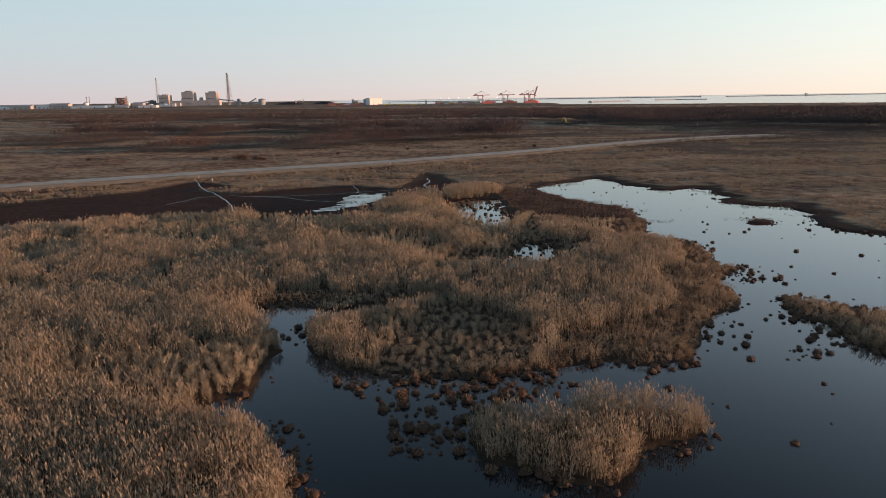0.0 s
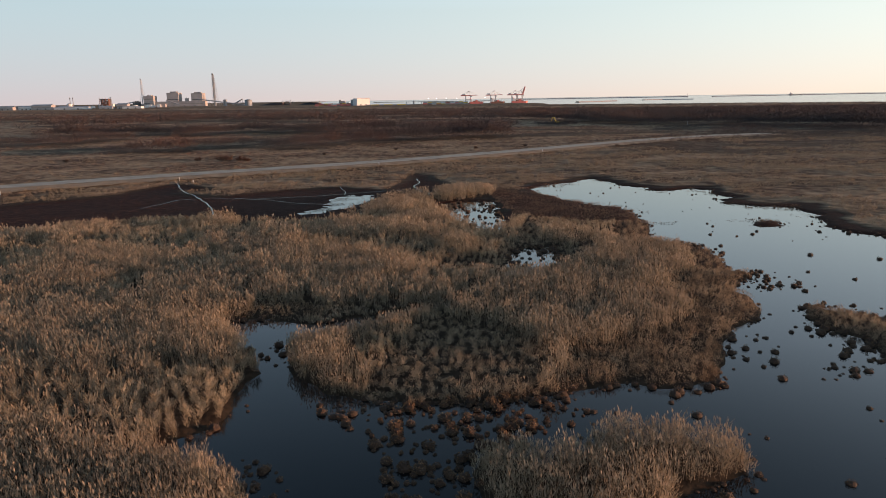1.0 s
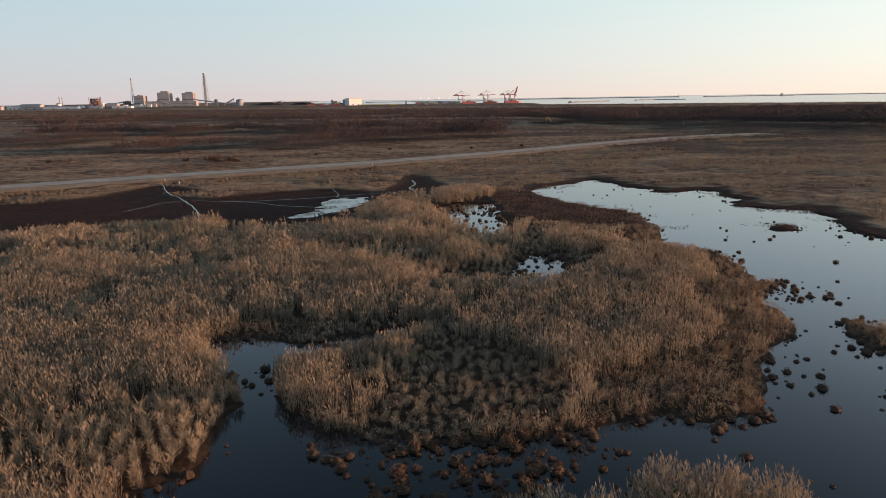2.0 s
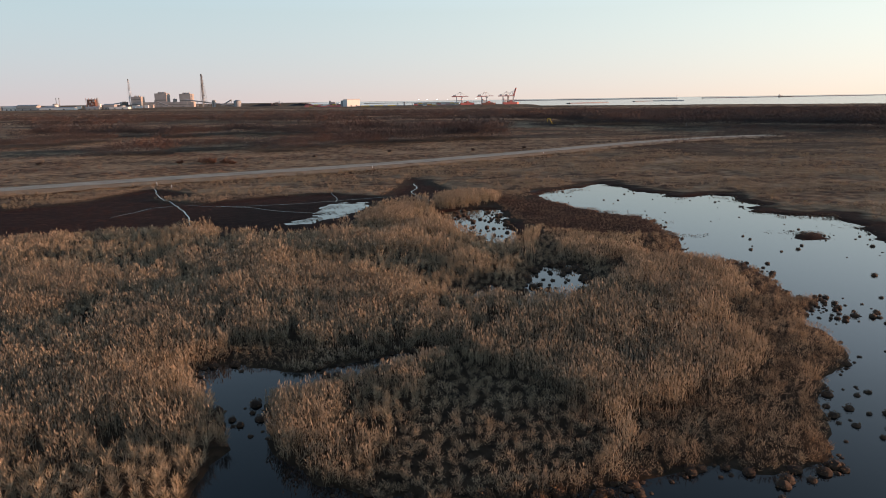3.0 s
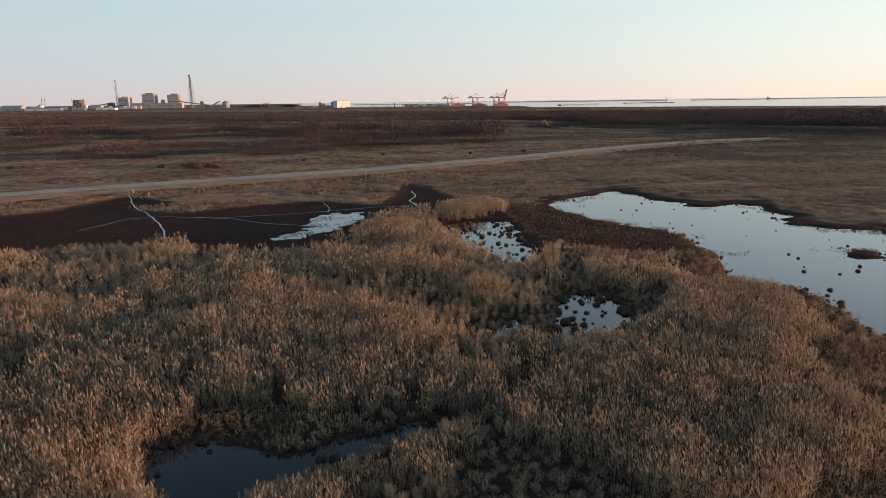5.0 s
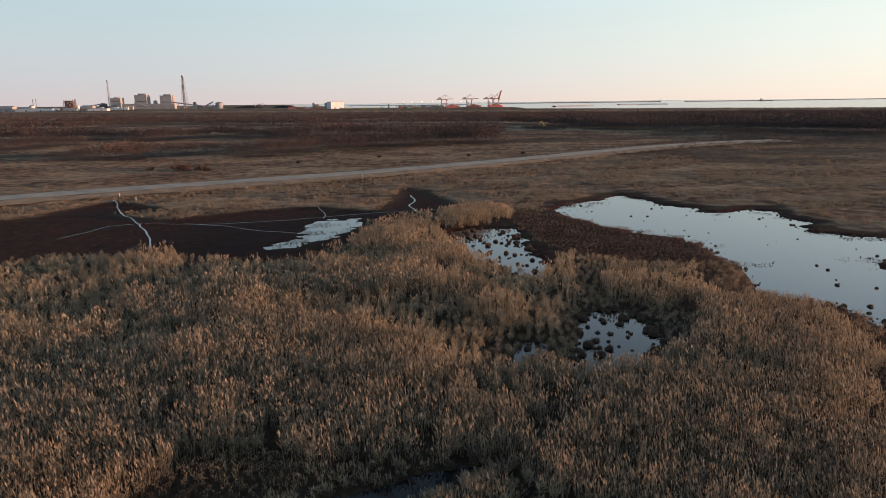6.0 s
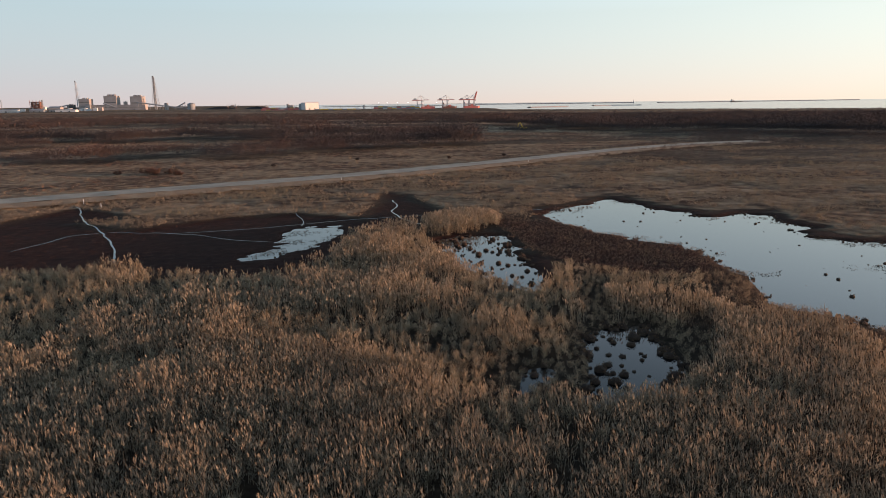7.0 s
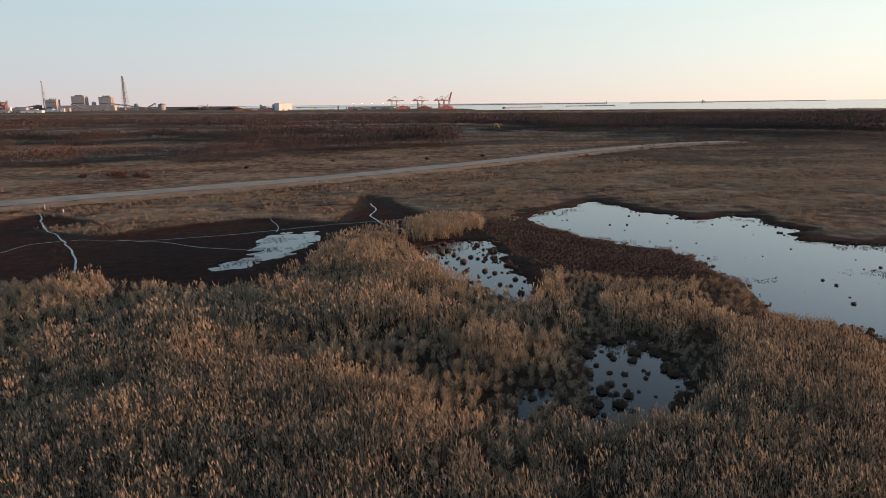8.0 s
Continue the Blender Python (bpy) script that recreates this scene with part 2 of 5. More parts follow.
# ---- materials ----
def material(name, dark, light, size=1.0, rough=0.85, bump=0.3, fine=0.08, island=0.0, metal=0.0, spec=0.3, tint=None, patch=6.0, objects=0.0, thin=0.0, span=0.22):
    """A surface of two tones, mottled at two sizes, with fine relief; island and objects vary the tone piece by piece; thin lets light through blades."""
    m = bpy.data.materials.new(name)
    m.use_nodes = True
    n, l = m.node_tree.nodes, m.node_tree.links
    b = n["Principled BSDF"]
    b.inputs["Roughness"].default_value, b.inputs["Metallic"].default_value, b.inputs["Specular IOR Level"].default_value = rough, metal, spec
    geo = n.new("ShaderNodeNewGeometry")

    def field(scale, detail):
        t = n.new("ShaderNodeTexNoise")
        t.inputs["Scale"].default_value, t.inputs["Detail"].default_value = scale, detail
        l.new(geo.outputs["Position"], t.inputs["Vector"])
        return t.outputs["Fac"]

    def maths(kind, p, q):
        t = n.new("ShaderNodeMath")
        t.operation = kind
        for i, v in enumerate((p, q)):
            if isinstance(v, float):
                t.inputs[i].default_value = v
            else:
                l.new(v, t.inputs[i])
        return t.outputs[0]

    value = maths("ADD", maths("MULTIPLY", field(1 / size, 4.0), 0.65), maths("MULTIPLY", field(1 / fine, 3.0), 0.35))
    if island:
        value = maths("ADD", value, maths("MULTIPLY", maths("SUBTRACT", geo.outputs["Random Per Island"], 0.5), island))
    if objects:
        info = n.new("ShaderNodeObjectInfo")
        value = maths("ADD", value, maths("MULTIPLY", maths("SUBTRACT", info.outputs["Random"], 0.5), objects))
    ramp = n.new("ShaderNodeValToRGB")
    ramp.color_ramp.elements[0].position, ramp.color_ramp.elements[1].position = 0.5 - span, 0.5 + span
    ramp.color_ramp.elements[0].color, ramp.color_ramp.elements[1].color = (*dark, 1), (*light, 1)
    l.new(value, ramp.inputs[0])
    colour = ramp.outputs[0]
    if tint:
        mix = n.new("ShaderNodeMix")
        mix.data_type = "RGBA"
        edge = n.new("ShaderNodeMapRange")
        edge.inputs["From Min"].default_value, edge.inputs["From Max"].default_value = 0.45, 0.62
        l.new(field(1 / patch, 3.0), edge.inputs["Value"])
        l.new(edge.outputs[0], mix.inputs["Factor"])
        l.new(colour, mix.inputs["A"])
        mix.inputs["B"].default_value = (*tint, 1)
        colour = mix.outputs["Result"]
    l.new(colour, b.inputs["Base Color"])
    if thin:
        blade, both = n.new("ShaderNodeBsdfTranslucent"), n.new("ShaderNodeMixShader")
        l.new(colour, blade.inputs["Color"])
        both.inputs["Fac"].default_value = thin
        l.new(b.outputs[0], both.inputs[1])
        l.new(blade.outputs[0], both.inputs[2])
        l.new(both.outputs[0], n["Material Output"].inputs["Surface"])
    if bump:
        t = n.new("ShaderNodeBump")
        t.inputs["Strength"].default_value, t.inputs["Distance"].default_value = bump, fine
        l.new(value, t.inputs["Height"])
        l.new(t.outputs[0], b.inputs["Normal"])
    return m


def water_material(name, colour, wave, strength, rough=0.03):
    m = bpy.data.materials.new(name)
    m.use_nodes = True
    n, l = m.node_tree.nodes, m.node_tree.links
    b = n["Principled BSDF"]
    b.inputs["Base Color"].default_value, b.inputs["Roughness"].default_value, b.inputs["IOR"].default_value = (*colour, 1), rough, 1.333
    geo, t, bump = n.new("ShaderNodeNewGeometry"), n.new("ShaderNodeTexNoise"), n.new("ShaderNodeBump")
    t.inputs["Scale"].default_value, t.inputs["Detail"].default_value = 1 / wave, 3.0
    l.new(geo.outputs["Position"], t.inputs["Vector"])
    bump.inputs["Strength"].default_value, bump.inputs["Distance"].default_value = strength, wave * 0.1
    l.new(t.outputs["Fac"], bump.inputs["Height"])
    l.new(bump.outputs[0], b.inputs["Normal"])
    return m


def ground_material():
    """Marsh litter, bare peat mud and far fields, laid out by the plan's masks."""
    m = bpy.data.materials.new("marsh_ground")
    m.use_nodes = True
    n, l = m.node_tree.nodes, m.node_tree.links
    b = n["Principled BSDF"]
    b.inputs["Roughness"].default_value, b.inputs["Specular IOR Level"].default_value = 0.95, 0.08
    geo = n.new("ShaderNodeNewGeometry")

    def field(scale, detail, stretch=(1, 1, 1)):
        t, v = n.new("ShaderNodeTexNoise"), n.new("ShaderNodeVectorMath")
        v.operation = "MULTIPLY"
        v.inputs[1].default_value = stretch
        t.inputs["Scale"].default_value, t.inputs["Detail"].default_value = scale, detail
        l.new(geo.outputs["Position"], v.inputs[0])
        l.new(v.outputs[0], t.inputs["Vector"])
        return t.outputs["Fac"]

    def tones(value, *stops):
        r = n.new("ShaderNodeValToRGB")
        while len(r.color_ramp.elements) < len(stops):
            r.color_ramp.elements.new(0.5)
        for el, (p, c) in zip(r.color_ramp.elements, stops):
            el.position, el.color = p, (*c, 1)
        l.new(value, r.inputs[0])
        return r.outputs[0]

    def blend(mask, p, q):
        t, at = n.new("ShaderNodeMix"), n.new("ShaderNodeAttribute")
        t.data_type, at.attribute_name = "RGBA", mask
        l.new(at.outputs["Fac"], t.inputs["Factor"])
        l.new(p, t.inputs["A"])
        l.new(q, t.inputs["B"])
        return t.outputs["Result"]

    litter = tones(field(1.6, 6), (0.3, (0.018, 0.013, 0.009)), (0.7, (0.06, 0.042, 0.027)))
    mud = tones(field(0.7, 7), (0.3, (0.020, 0.008, 0.0055)), (0.55, (0.034, 0.0135, 0.009)), (0.75, (0.055, 0.024, 0.016)))
    blotch = n.new("ShaderNodeMix")
    blotch.inputs["Factor"].default_value = 0.5
    l.new(field(0.05, 8, (0.8, 1.2, 1)), blotch.inputs["A"])
    l.new(field(0.33, 8), blotch.inputs["B"])
    field_tone = tones(blotch.outputs["Result"], (0.40, (0.075, 0.045, 0.03)), (0.5, (0.22, 0.153, 0.097)), (0.60, (0.40, 0.295, 0.185)))
    l.new(blend("field", blend("mud", litter, mud), field_tone), b.inputs["Base Color"])
    bump = n.new("ShaderNodeBump")
    bump.inputs["Strength"].default_value, bump.inputs["Distance"].default_value = 0.6, 0.1
    l.new(field(3.0, 6), bump.inputs["Height"])
    rough_grass, where, lift = n.new("ShaderNodeBump"), n.new("ShaderNodeAttribute"), n.new("ShaderNodeMath")
    where.attribute_name, lift.operation = "field", "MULTIPLY"
    l.new(field(0.7, 8), lift.inputs[0])
    l.new(where.outputs["Fac"], lift.inputs[1])
    rough_grass.inputs["Strength"].default_value, rough_grass.inputs["Distance"].default_value = 0.9, 1.1
    l.new(lift.outputs[0], rough_grass.inputs["Height"])
    l.new(bump.outputs[0], rough_grass.inputs["Normal"])
    l.new(rough_grass.outputs[0], b.inputs["Normal"])
    return m


GROUND = ground_material()
WATER = water_material("pond_water", (0.004, 0.005, 0.006), 1.2, 0.015)
SEA_WATER = water_material("sea_water", (0.03, 0.05, 0.06), 6.0, 0.12, 0.12)
REED = material("reed_stems", (0.122, 0.098, 0.065), (0.43, 0.345, 0.235), 0.6, island=0.22, fine=0.25, bump=0, tint=(0.245, 0.205, 0.145), patch=7.0, thin=0.3, span=0.14)
PLUME = material("reed_plumes", (0.18, 0.142, 0.098), (0.48, 0.38, 0.268), 0.6, island=0.22, bump=0, tint=(0.28, 0.22, 0.158), patch=6.0, thin=0.3, span=0.14)
HUMMOCK_GRASS = material("tussock_sedge", (0.13, 0.1, 0.066), (0.50, 0.39, 0.262), 0.7, island=0.22, bump=0, thin=0.25, span=0.14)
TUFT_GRASS = material("tuft_grass", (0.16, 0.131, 0.087), (0.52, 0.425, 0.29), 0.6, island=0.22, fine=0.25, bump=0, tint=(0.26, 0.21, 0.142), patch=9.0, thin=0.3, span=0.14)
TUSSOCK_GRASS = material("wet_sedge", (0.06, 0.038, 0.023), (0.27, 0.17, 0.095), 0.8, island=0.45, bump=0, objects=0.3)
PEAT = material("tussock_peat", (0.025, 0.016, 0.011), (0.075, 0.045, 0.028), 0.3, bump=0.5)
SEDGE_GRASS = material("dark_sedge", (0.07, 0.047, 0.033), (0.25, 0.175, 0.12), 2.0, island=0.5, bump=0, tint=(0.13, 0.083, 0.057), patch=5.0)
STUBBLE = material("red_stubble", (0.035, 0.014, 0.010), (0.105, 0.046, 0.032), 3.0, island=0.5, bump=0, tint=(0.06, 0.027, 0.02), patch=8.0)
LOW_STRAW = material("low_straw", (0.14, 0.1, 0.063), (0.43, 0.325, 0.212), 2.0, island=0.22, bump=0, thin=0.25, span=0.14)
MEADOW = material("meadow_reed", (0.11, 0.082, 0.058), (0.36, 0.28, 0.195), 2.5, island=0.22, bump=0, tint=(0.23, 0.185, 0.125), patch=18.0, thin=0.2, span=0.14)
GRAVEL = material("road_gravel", (0.25, 0.215, 0.165), (0.46, 0.405, 0.315), 4.0, fine=0.4, bump=0.3)
VERGE = material("verge_straw", (0.16, 0.105, 0.06), (0.36, 0.26, 0.16), 3.0, fine=0.3, bump=0.4)
VERGE_GRASS = material("field_straw", (0.17, 0.122, 0.077), (0.44, 0.335, 0.215), 5.0, island=0.35, fine=0.5, bump=0, tint=(0.24, 0.158, 0.104), patch=25.0, thin=0.2)
TWIG = material("bare_twigs", (0.030, 0.026, 0.027), (0.085, 0.068, 0.063), 14.0, island=0.25, fine=0.5, bump=0, tint=(0.09, 0.055, 0.045), patch=45.0)
RED_TWIG = material("russet_twigs", (0.09, 0.045, 0.032), (0.22, 0.12, 0.08), 8.0, island=0.3, bump=0)
BARK = material("bark", (0.06, 0.045, 0.035), (0.16, 0.12, 0.09), 0.6, bump=0.5)
PALE = material("pale_cladding", (0.31, 0.28, 0.27), (0.42, 0.385, 0.365), 20.0, fine=2.0, bump=0.1)
WHITE = material("white_cladding", (0.58, 0.58, 0.58), (0.70, 0.70, 0.69), 20.0, fine=2.0, bump=0.05)
GREY = material("grey_steel", (0.20, 0.22, 0.24), (0.34, 0.36, 0.38), 10.0, fine=1.0, bump=0.1, rough=0.6)
STEEL_PALE = material("pale_steel", (0.34, 0.37, 0.40), (0.46, 0.49, 0.52), 10.0, fine=1.0, bump=0.1, rough=0.6)
DARK = material("dark_steel", (0.06, 0.065, 0.07), (0.12, 0.125, 0.13), 10.0, fine=1.0, bump=0.1, rough=0.6)
RED = material("red_paint", (0.50, 0.13, 0.12), (0.66, 0.24, 0.21), 10.0, fine=1.0, bump=0.05, rough=0.5)
RUST = material("rust_red", (0.16, 0.075, 0.06), (0.30, 0.16, 0.125), 8.0, fine=1.0, bump=0.1)
COAL = material("coal", (0.012, 0.012, 0.013), (0.03, 0.03, 0.032), 4.0, fine=0.5, bump=0.6)
STONE = material("breakwater_stone", (0.24, 0.23, 0.23), (0.38, 0.36, 0.35), 5.0, fine=0.8, bump=0.6)
YELLOW = material("yellow_paint", (0.50, 0.33, 0.03), (0.66, 0.46, 0.06), 1.0, fine=0.2, bump=0.05, rough=0.5)
HILL = material("far_hill", (0.10, 0.12, 0.14), (0.16, 0.18, 0.20), 200.0, fine=30.0, bump=0)


# ---- mesh helpers ----
def mesh_object(name, verts, faces, mats, index=None, shade=False):
    """An object from arrays of vertices and of faces that all have as many corners."""
    verts, faces = np.asarray(verts, np.float32), np.asarray(faces, np.int32)
    me = bpy.data.meshes.new(name)
    k = faces.shape[1]
    me.vertices.add(len(verts))
    me.vertices.foreach_set("co", verts.ravel())
    me.loops.add(faces.size)
    me.loops.foreach_set("vertex_index", faces.ravel())
    me.polygons.add(len(faces))
    me.polygons.foreach_set("loop_start", np.arange(0, faces.size, k, dtype=np.int32))
    for m in mats:
        me.materials.append(m)
    if index is not None:
        me.polygons.foreach_set("material_index", np.asarray(index, np.int32))
    me.polygons.foreach_set("use_smooth", np.full(len(faces), shade))
    me.update(calc_edges=True)
    return new(name, me)


def part(name, bm, mat, parent=None, label=""):
    """Links a bmesh as one mesh object under a thing or a part."""
    me = bpy.data.meshes.new(name)
    bm.to_mesh(me)
    bm.free()
    me.materials.append(mat)
    ob = new(name, me)
    ob.parent = parent
    if label:
        ob["label"] = label
    return ob


def thing(name, x, y, z=0.0, turn=0.0, label="", category="", group="", kind=""):
    ob = new(name)
    ob.matrix_basis = pose(x, y, z, 0, 0, turn)
    return tagged(ob, label, category, group, kind)


def box(bm, x0, x1, y0, y1, z0, z1, bevel=0.0):
    made = bmesh.ops.create_cube(bm, size=1.0, matrix=Matrix.Translation(((x0 + x1) / 2, (y0 + y1) / 2, (z0 + z1) / 2)) @ Matrix.Diagonal((x1 - x0, y1 - y0, z1 - z0, 1)))
    if bevel:
        edges = list({e for v in made["verts"] for e in v.link_edges})
        bmesh.ops.bevel(bm, geom=edges, offset=bevel, segments=1, affect="EDGES")
    return bm


def bar(bm, a, b, r0, r1=None, sides=6):
    """A tapered rod from a to b."""
    a, b = Vector(a), Vector(b)
    m = Matrix.Translation((a + b) / 2) @ (b - a).to_track_quat("Z", "Y").to_matrix().to_4x4()
    bmesh.ops.create_cone(bm, cap_ends=True, segments=sides, radius1=r0, radius2=r0 if r1 is None else r1, depth=(b - a).length, matrix=m)
    return bm


def ribbon(name, line, width, lift, mats, wobble=0.0, seed=0, base=None):
    """A strip that follows a line on the ground."""
    rnd = np.random.RandomState(seed)
    p = np.array(line)
    d = np.gradient(p, axis=0)
    d /= np.hypot(d[:, 0], d[:, 1])[:, None] + 1e-9
    side = np.stack([-d[:, 1], d[:, 0]], 1)
    w = width * (1 + wobble * (rnd.rand(len(p), 2) * 2 - 1)) / 2
    rows = [p + side * w[:, :1], p - side * w[:, 1:]]
    verts = [np.c_[q, (ground_height(q[:, 0], q[:, 1]) if base is None else np.full(len(q), base)) + lift] for q in rows]
    n = len(p)
    i = np.arange(n - 1)
    return mesh_object(name, np.concatenate(verts), np.stack([i, i + n, i + n + 1, i + 1], 1), mats)


# ---- ground, water, road ----
def axis(parts):
    out = []
    for lo, hi, n in parts:
        out += list(np.linspace(lo, hi, n, endpoint=False))
    return np.array(out + [parts[-1][1]])


gx = axis([(-4990, -1500, 12), (-1500, -500, 20), (-500, -130, 40), (-130, -62, 44), (-62, 66, 156), (66, 130, 32), (130, 500, 30), (500, 1500, 25), (1500, 4990, 16)])
gy = axis([(-1500, -100, 8), (-100, 26, 24), (26, 100, 94), (100, 172, 84), (172, 350, 56), (350, 800, 34), (800, 2500, 50), (2500, 4990, 30)])
GX, GY = np.meshgrid(gx, gy)
px, py = GX.ravel(), GY.ravel()
i = (np.arange(len(gy) - 1)[:, None] * len(gx) + np.arange(len(gx) - 1)[None]).ravel()
cells = np.stack([i, i + 1, i + len(gx) + 1, i + len(gx)], 1)
ground = tagged(mesh_object("ground", np.c_[px, py, ground_height(px, py)], cells, [GROUND], shade=True),
                "brown marsh ground of dead litter and bare dark peat mud", "ground", kind="structure")
edge_noise = 1.6 * vnoise(px, py, 6, 11) + 0.8 * vnoise(px, py, 2, 12)
wet = np.clip((1.6 - land(px, py)) / 1.2, 0, 1)
mud_mask = np.clip(np.maximum.reduce([(inside_by(px, py, FLAT) + edge_noise) * 0.6, (inside_by(px, py, SEDGE) + edge_noise) * 0.6,
                                      np.where((py > 105) | (px > 45), (2.6 + 2.2 * (px > 40) + edge_noise - land(px, py)) * 0.5, 0)]), 0, 1)
field_mask = np.clip(np.minimum(land(px, py) - 3.0, -inside_by(px, py, FLAT)) / 2, 0, 1) * np.clip((py - 84 - 60 * (px < 45)) / 8, 0, 1) * (1 - mud_mask)
road_gap, road_side = from_line(px, py, ROAD)
# dark litter tone under scrub and between tufts also stands in for shade there
field_mask *= 1 - 0.6 * np.clip((wood_lump(px, py) + 0.1) * 4, 0, 1) * np.clip((py - 200) / 20, 0, 1)
field_mask *= 1 - 0.25 * np.clip((road_gap - 6) / 4, 0, 1) * np.clip((440 - py) / 60, 0, 1)
for label, values in (("mud", mud_mask), ("field", field_mask)):
    at = ground.data.attributes.new(label, "FLOAT", "POINT")
    at.data.foreach_set("value", values.astype(np.float32))

WATER_WORDS = {"lake": "still dark marsh lake mirroring the evening sky", "pool": "small still pool among the reeds", "side_pool": "tiny still pool beside tussocks",
               "strip_pool": "shallow pool scattered with dark tussocks", "flat_pool": "thin sheet of water on the bare mud flat"}
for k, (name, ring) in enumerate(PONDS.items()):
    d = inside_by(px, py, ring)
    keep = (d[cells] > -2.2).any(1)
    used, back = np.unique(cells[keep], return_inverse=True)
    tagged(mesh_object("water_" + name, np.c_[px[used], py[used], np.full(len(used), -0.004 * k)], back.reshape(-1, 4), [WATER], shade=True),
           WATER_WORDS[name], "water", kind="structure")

sx, sy = axis([(-700, 1500, 30), (1500, 4990, 20)]), axis([(300, 2500, 40), (2500, 4990, 30)])
SX, SY = np.meshgrid(sx, sy)
i = (np.arange(len(sy) - 1)[:, None] * len(sx) + np.arange(len(sx) - 1)[None]).ravel()
sea_cells = np.stack([i, i + 1, i + len(sx) + 1, i + len(sx)], 1)
keep = (inside_by(SX.ravel(), SY.ravel(), SEA)[sea_cells] > -60).any(1)
tagged(mesh_object("sea", np.c_[SX.ravel(), SY.ravel(), far_rise(SX.ravel(), SY.ravel())], sea_cells[keep], [SEA_WATER], shade=True),
       "calm pale sea beyond the harbour", "sea", kind="structure")

tagged(ribbon("road", ROAD, 7.6, 0.12, [GRAVEL], 0.08, 3), "pale grey gravel road on a low embankment", "road", kind="structure")
verge_line = [(x + 3.9, y - 5.9) for x, y in ROAD]
tagged(ribbon("verge", verge_line, 4.5, 0.2, [VERGE], 0.3, 4), "strip of dry straw-coloured grass beside the road", "verge", kind="structure")

CREEKS = [([(-62, 169.5), (-59.7, 168.2), (-54.8, 157.1), (-51, 150), (-46.9, 144.1), (-43.8, 137.7), (-39.5, 128.6), (-37.5, 122)], 0.25),
          ([(-2.2, 168.9), (-1.5, 161.9), (-2.6, 155), (-2.0, 151.2), (-0.2, 144.2), (2, 141)], 0.24),
          ([(-45.2, 142.5), (-35.2, 140.5), (-24.1, 142.3), (-16.3, 145.2), (-11.4, 147), (-2, 149.5), (6.7, 151.5), (23.1, 151.6)], 0.13),
          ([(-53.3, 131), (-51.3, 135.7), (-49.8, 140.5), (-45.6, 142.6)], 0.13),
          ([(-38.7, 141.2), (-32.7, 139.2), (-25.7, 134.1), (-18.7, 130.9)], 0.11),
          ([(-20.5, 157), (-19.5, 156.1), (-17.3, 148.3), (-17, 143.5)], 0.12)]
for k, (line, w) in enumerate(CREEKS):
    path = smooth(line, 0.7)
    path = [(x + 0.25 * float(vnoise(x, y, 2.6, 30)), y + 0.3 * float(vnoise(x, y, 2.9, 31))) for x, y in path]
    tagged(ribbon("creek", path, w, 0.03, [WATER], 0.3, 40 + k), "narrow creek winding across the bare mud flat", "creek", kind="structure")


# ---- reeds and grasses ----
def scatter(x0, x1, y0, y1, step, seed):
    rnd = np.random.RandomState(seed)
    u, v = np.meshgrid(np.arange(x0, x1, step), np.arange(y0, y1, step))
    u, v = u.ravel(), v.ravel()
    return u + (rnd.rand(len(u)) - 0.5) * step * 1.3, v + (rnd.rand(len(v)) - 0.5) * step * 1.3


def in_view(x, y):
    """The fan of the marsh that the flight looks over."""
    return (np.abs(x + 2) < 8 + 0.68 * np.maximum(y, 20)) & (y > 25)


def plumed(x, y):
    """Where tall plumed reed stands; between, lower shaggy tufts. Positive: reed."""
    near_west = np.where((x > 2) & (x < 20) & (y > 52) & (y < 74), 0.55, 0) - np.where((x < -14) & (y > 92), 0.75 * np.clip(1 - inside_by(x, y, BED) / 11, 0, 1), 0) + np.where((x < -7) & (y < 66), 0.55, 0) + np.where((x > 0) & (x < 16) & (y < 42), 1.2, 0)
    return 0.18 + near_west + vnoise(x, y, 8.5, 26) + 0.55 * vnoise(x, y, 4.5, 27) + 0.3 * vnoise(x, y, 1.6, 28)


MOUNDS = [(-18.5, 95, 4.2), (-6, 125, 6), (-1, 116, 5), (9, 101, 5), (5, 91, 4), (-7, 76, 5), (-11, 104, 4), (-33, 100, 4)]  # taller stands: place and reach


def reed_tall(x, y, d):
    """Height of a reed clump: lower at the water's edge and towards the east shore, uneven over the bed."""
    h = 1.92 + 0.38 * vnoise(x, y, 9, 21) + 0.30 * vnoise(x, y, 3.2, 22) + 0.42 * vnoise(x, y, 1.15, 23)
    for mx, my, r in MOUNDS:
        h = h + 0.38 * np.exp(-((x - mx) ** 2 + (y - my) ** 2) / r ** 2)
    east = np.clip((x - 16) / 14, 0, 1) * (y > 42)
    slope = np.where((x > 0) & (x < 16) & (y < 42), np.clip(0.7 + 0.3 * d, 0.6, 1), np.clip(0.72 + 0.24 * d, 0.6, 1))
    return h * slope * (1 - 0.30 * east) * np.where((x > -13) & (x < 1) & (y < 66) & (y > 44), np.clip(0.25 + 0.17 * (59 + 0.55 * (x + 12) - y), 0.25, 0.88), 1) * (1 - 0.3 * np.clip(1 + inside_by(x, y, POOL) / 5, 0, 1))


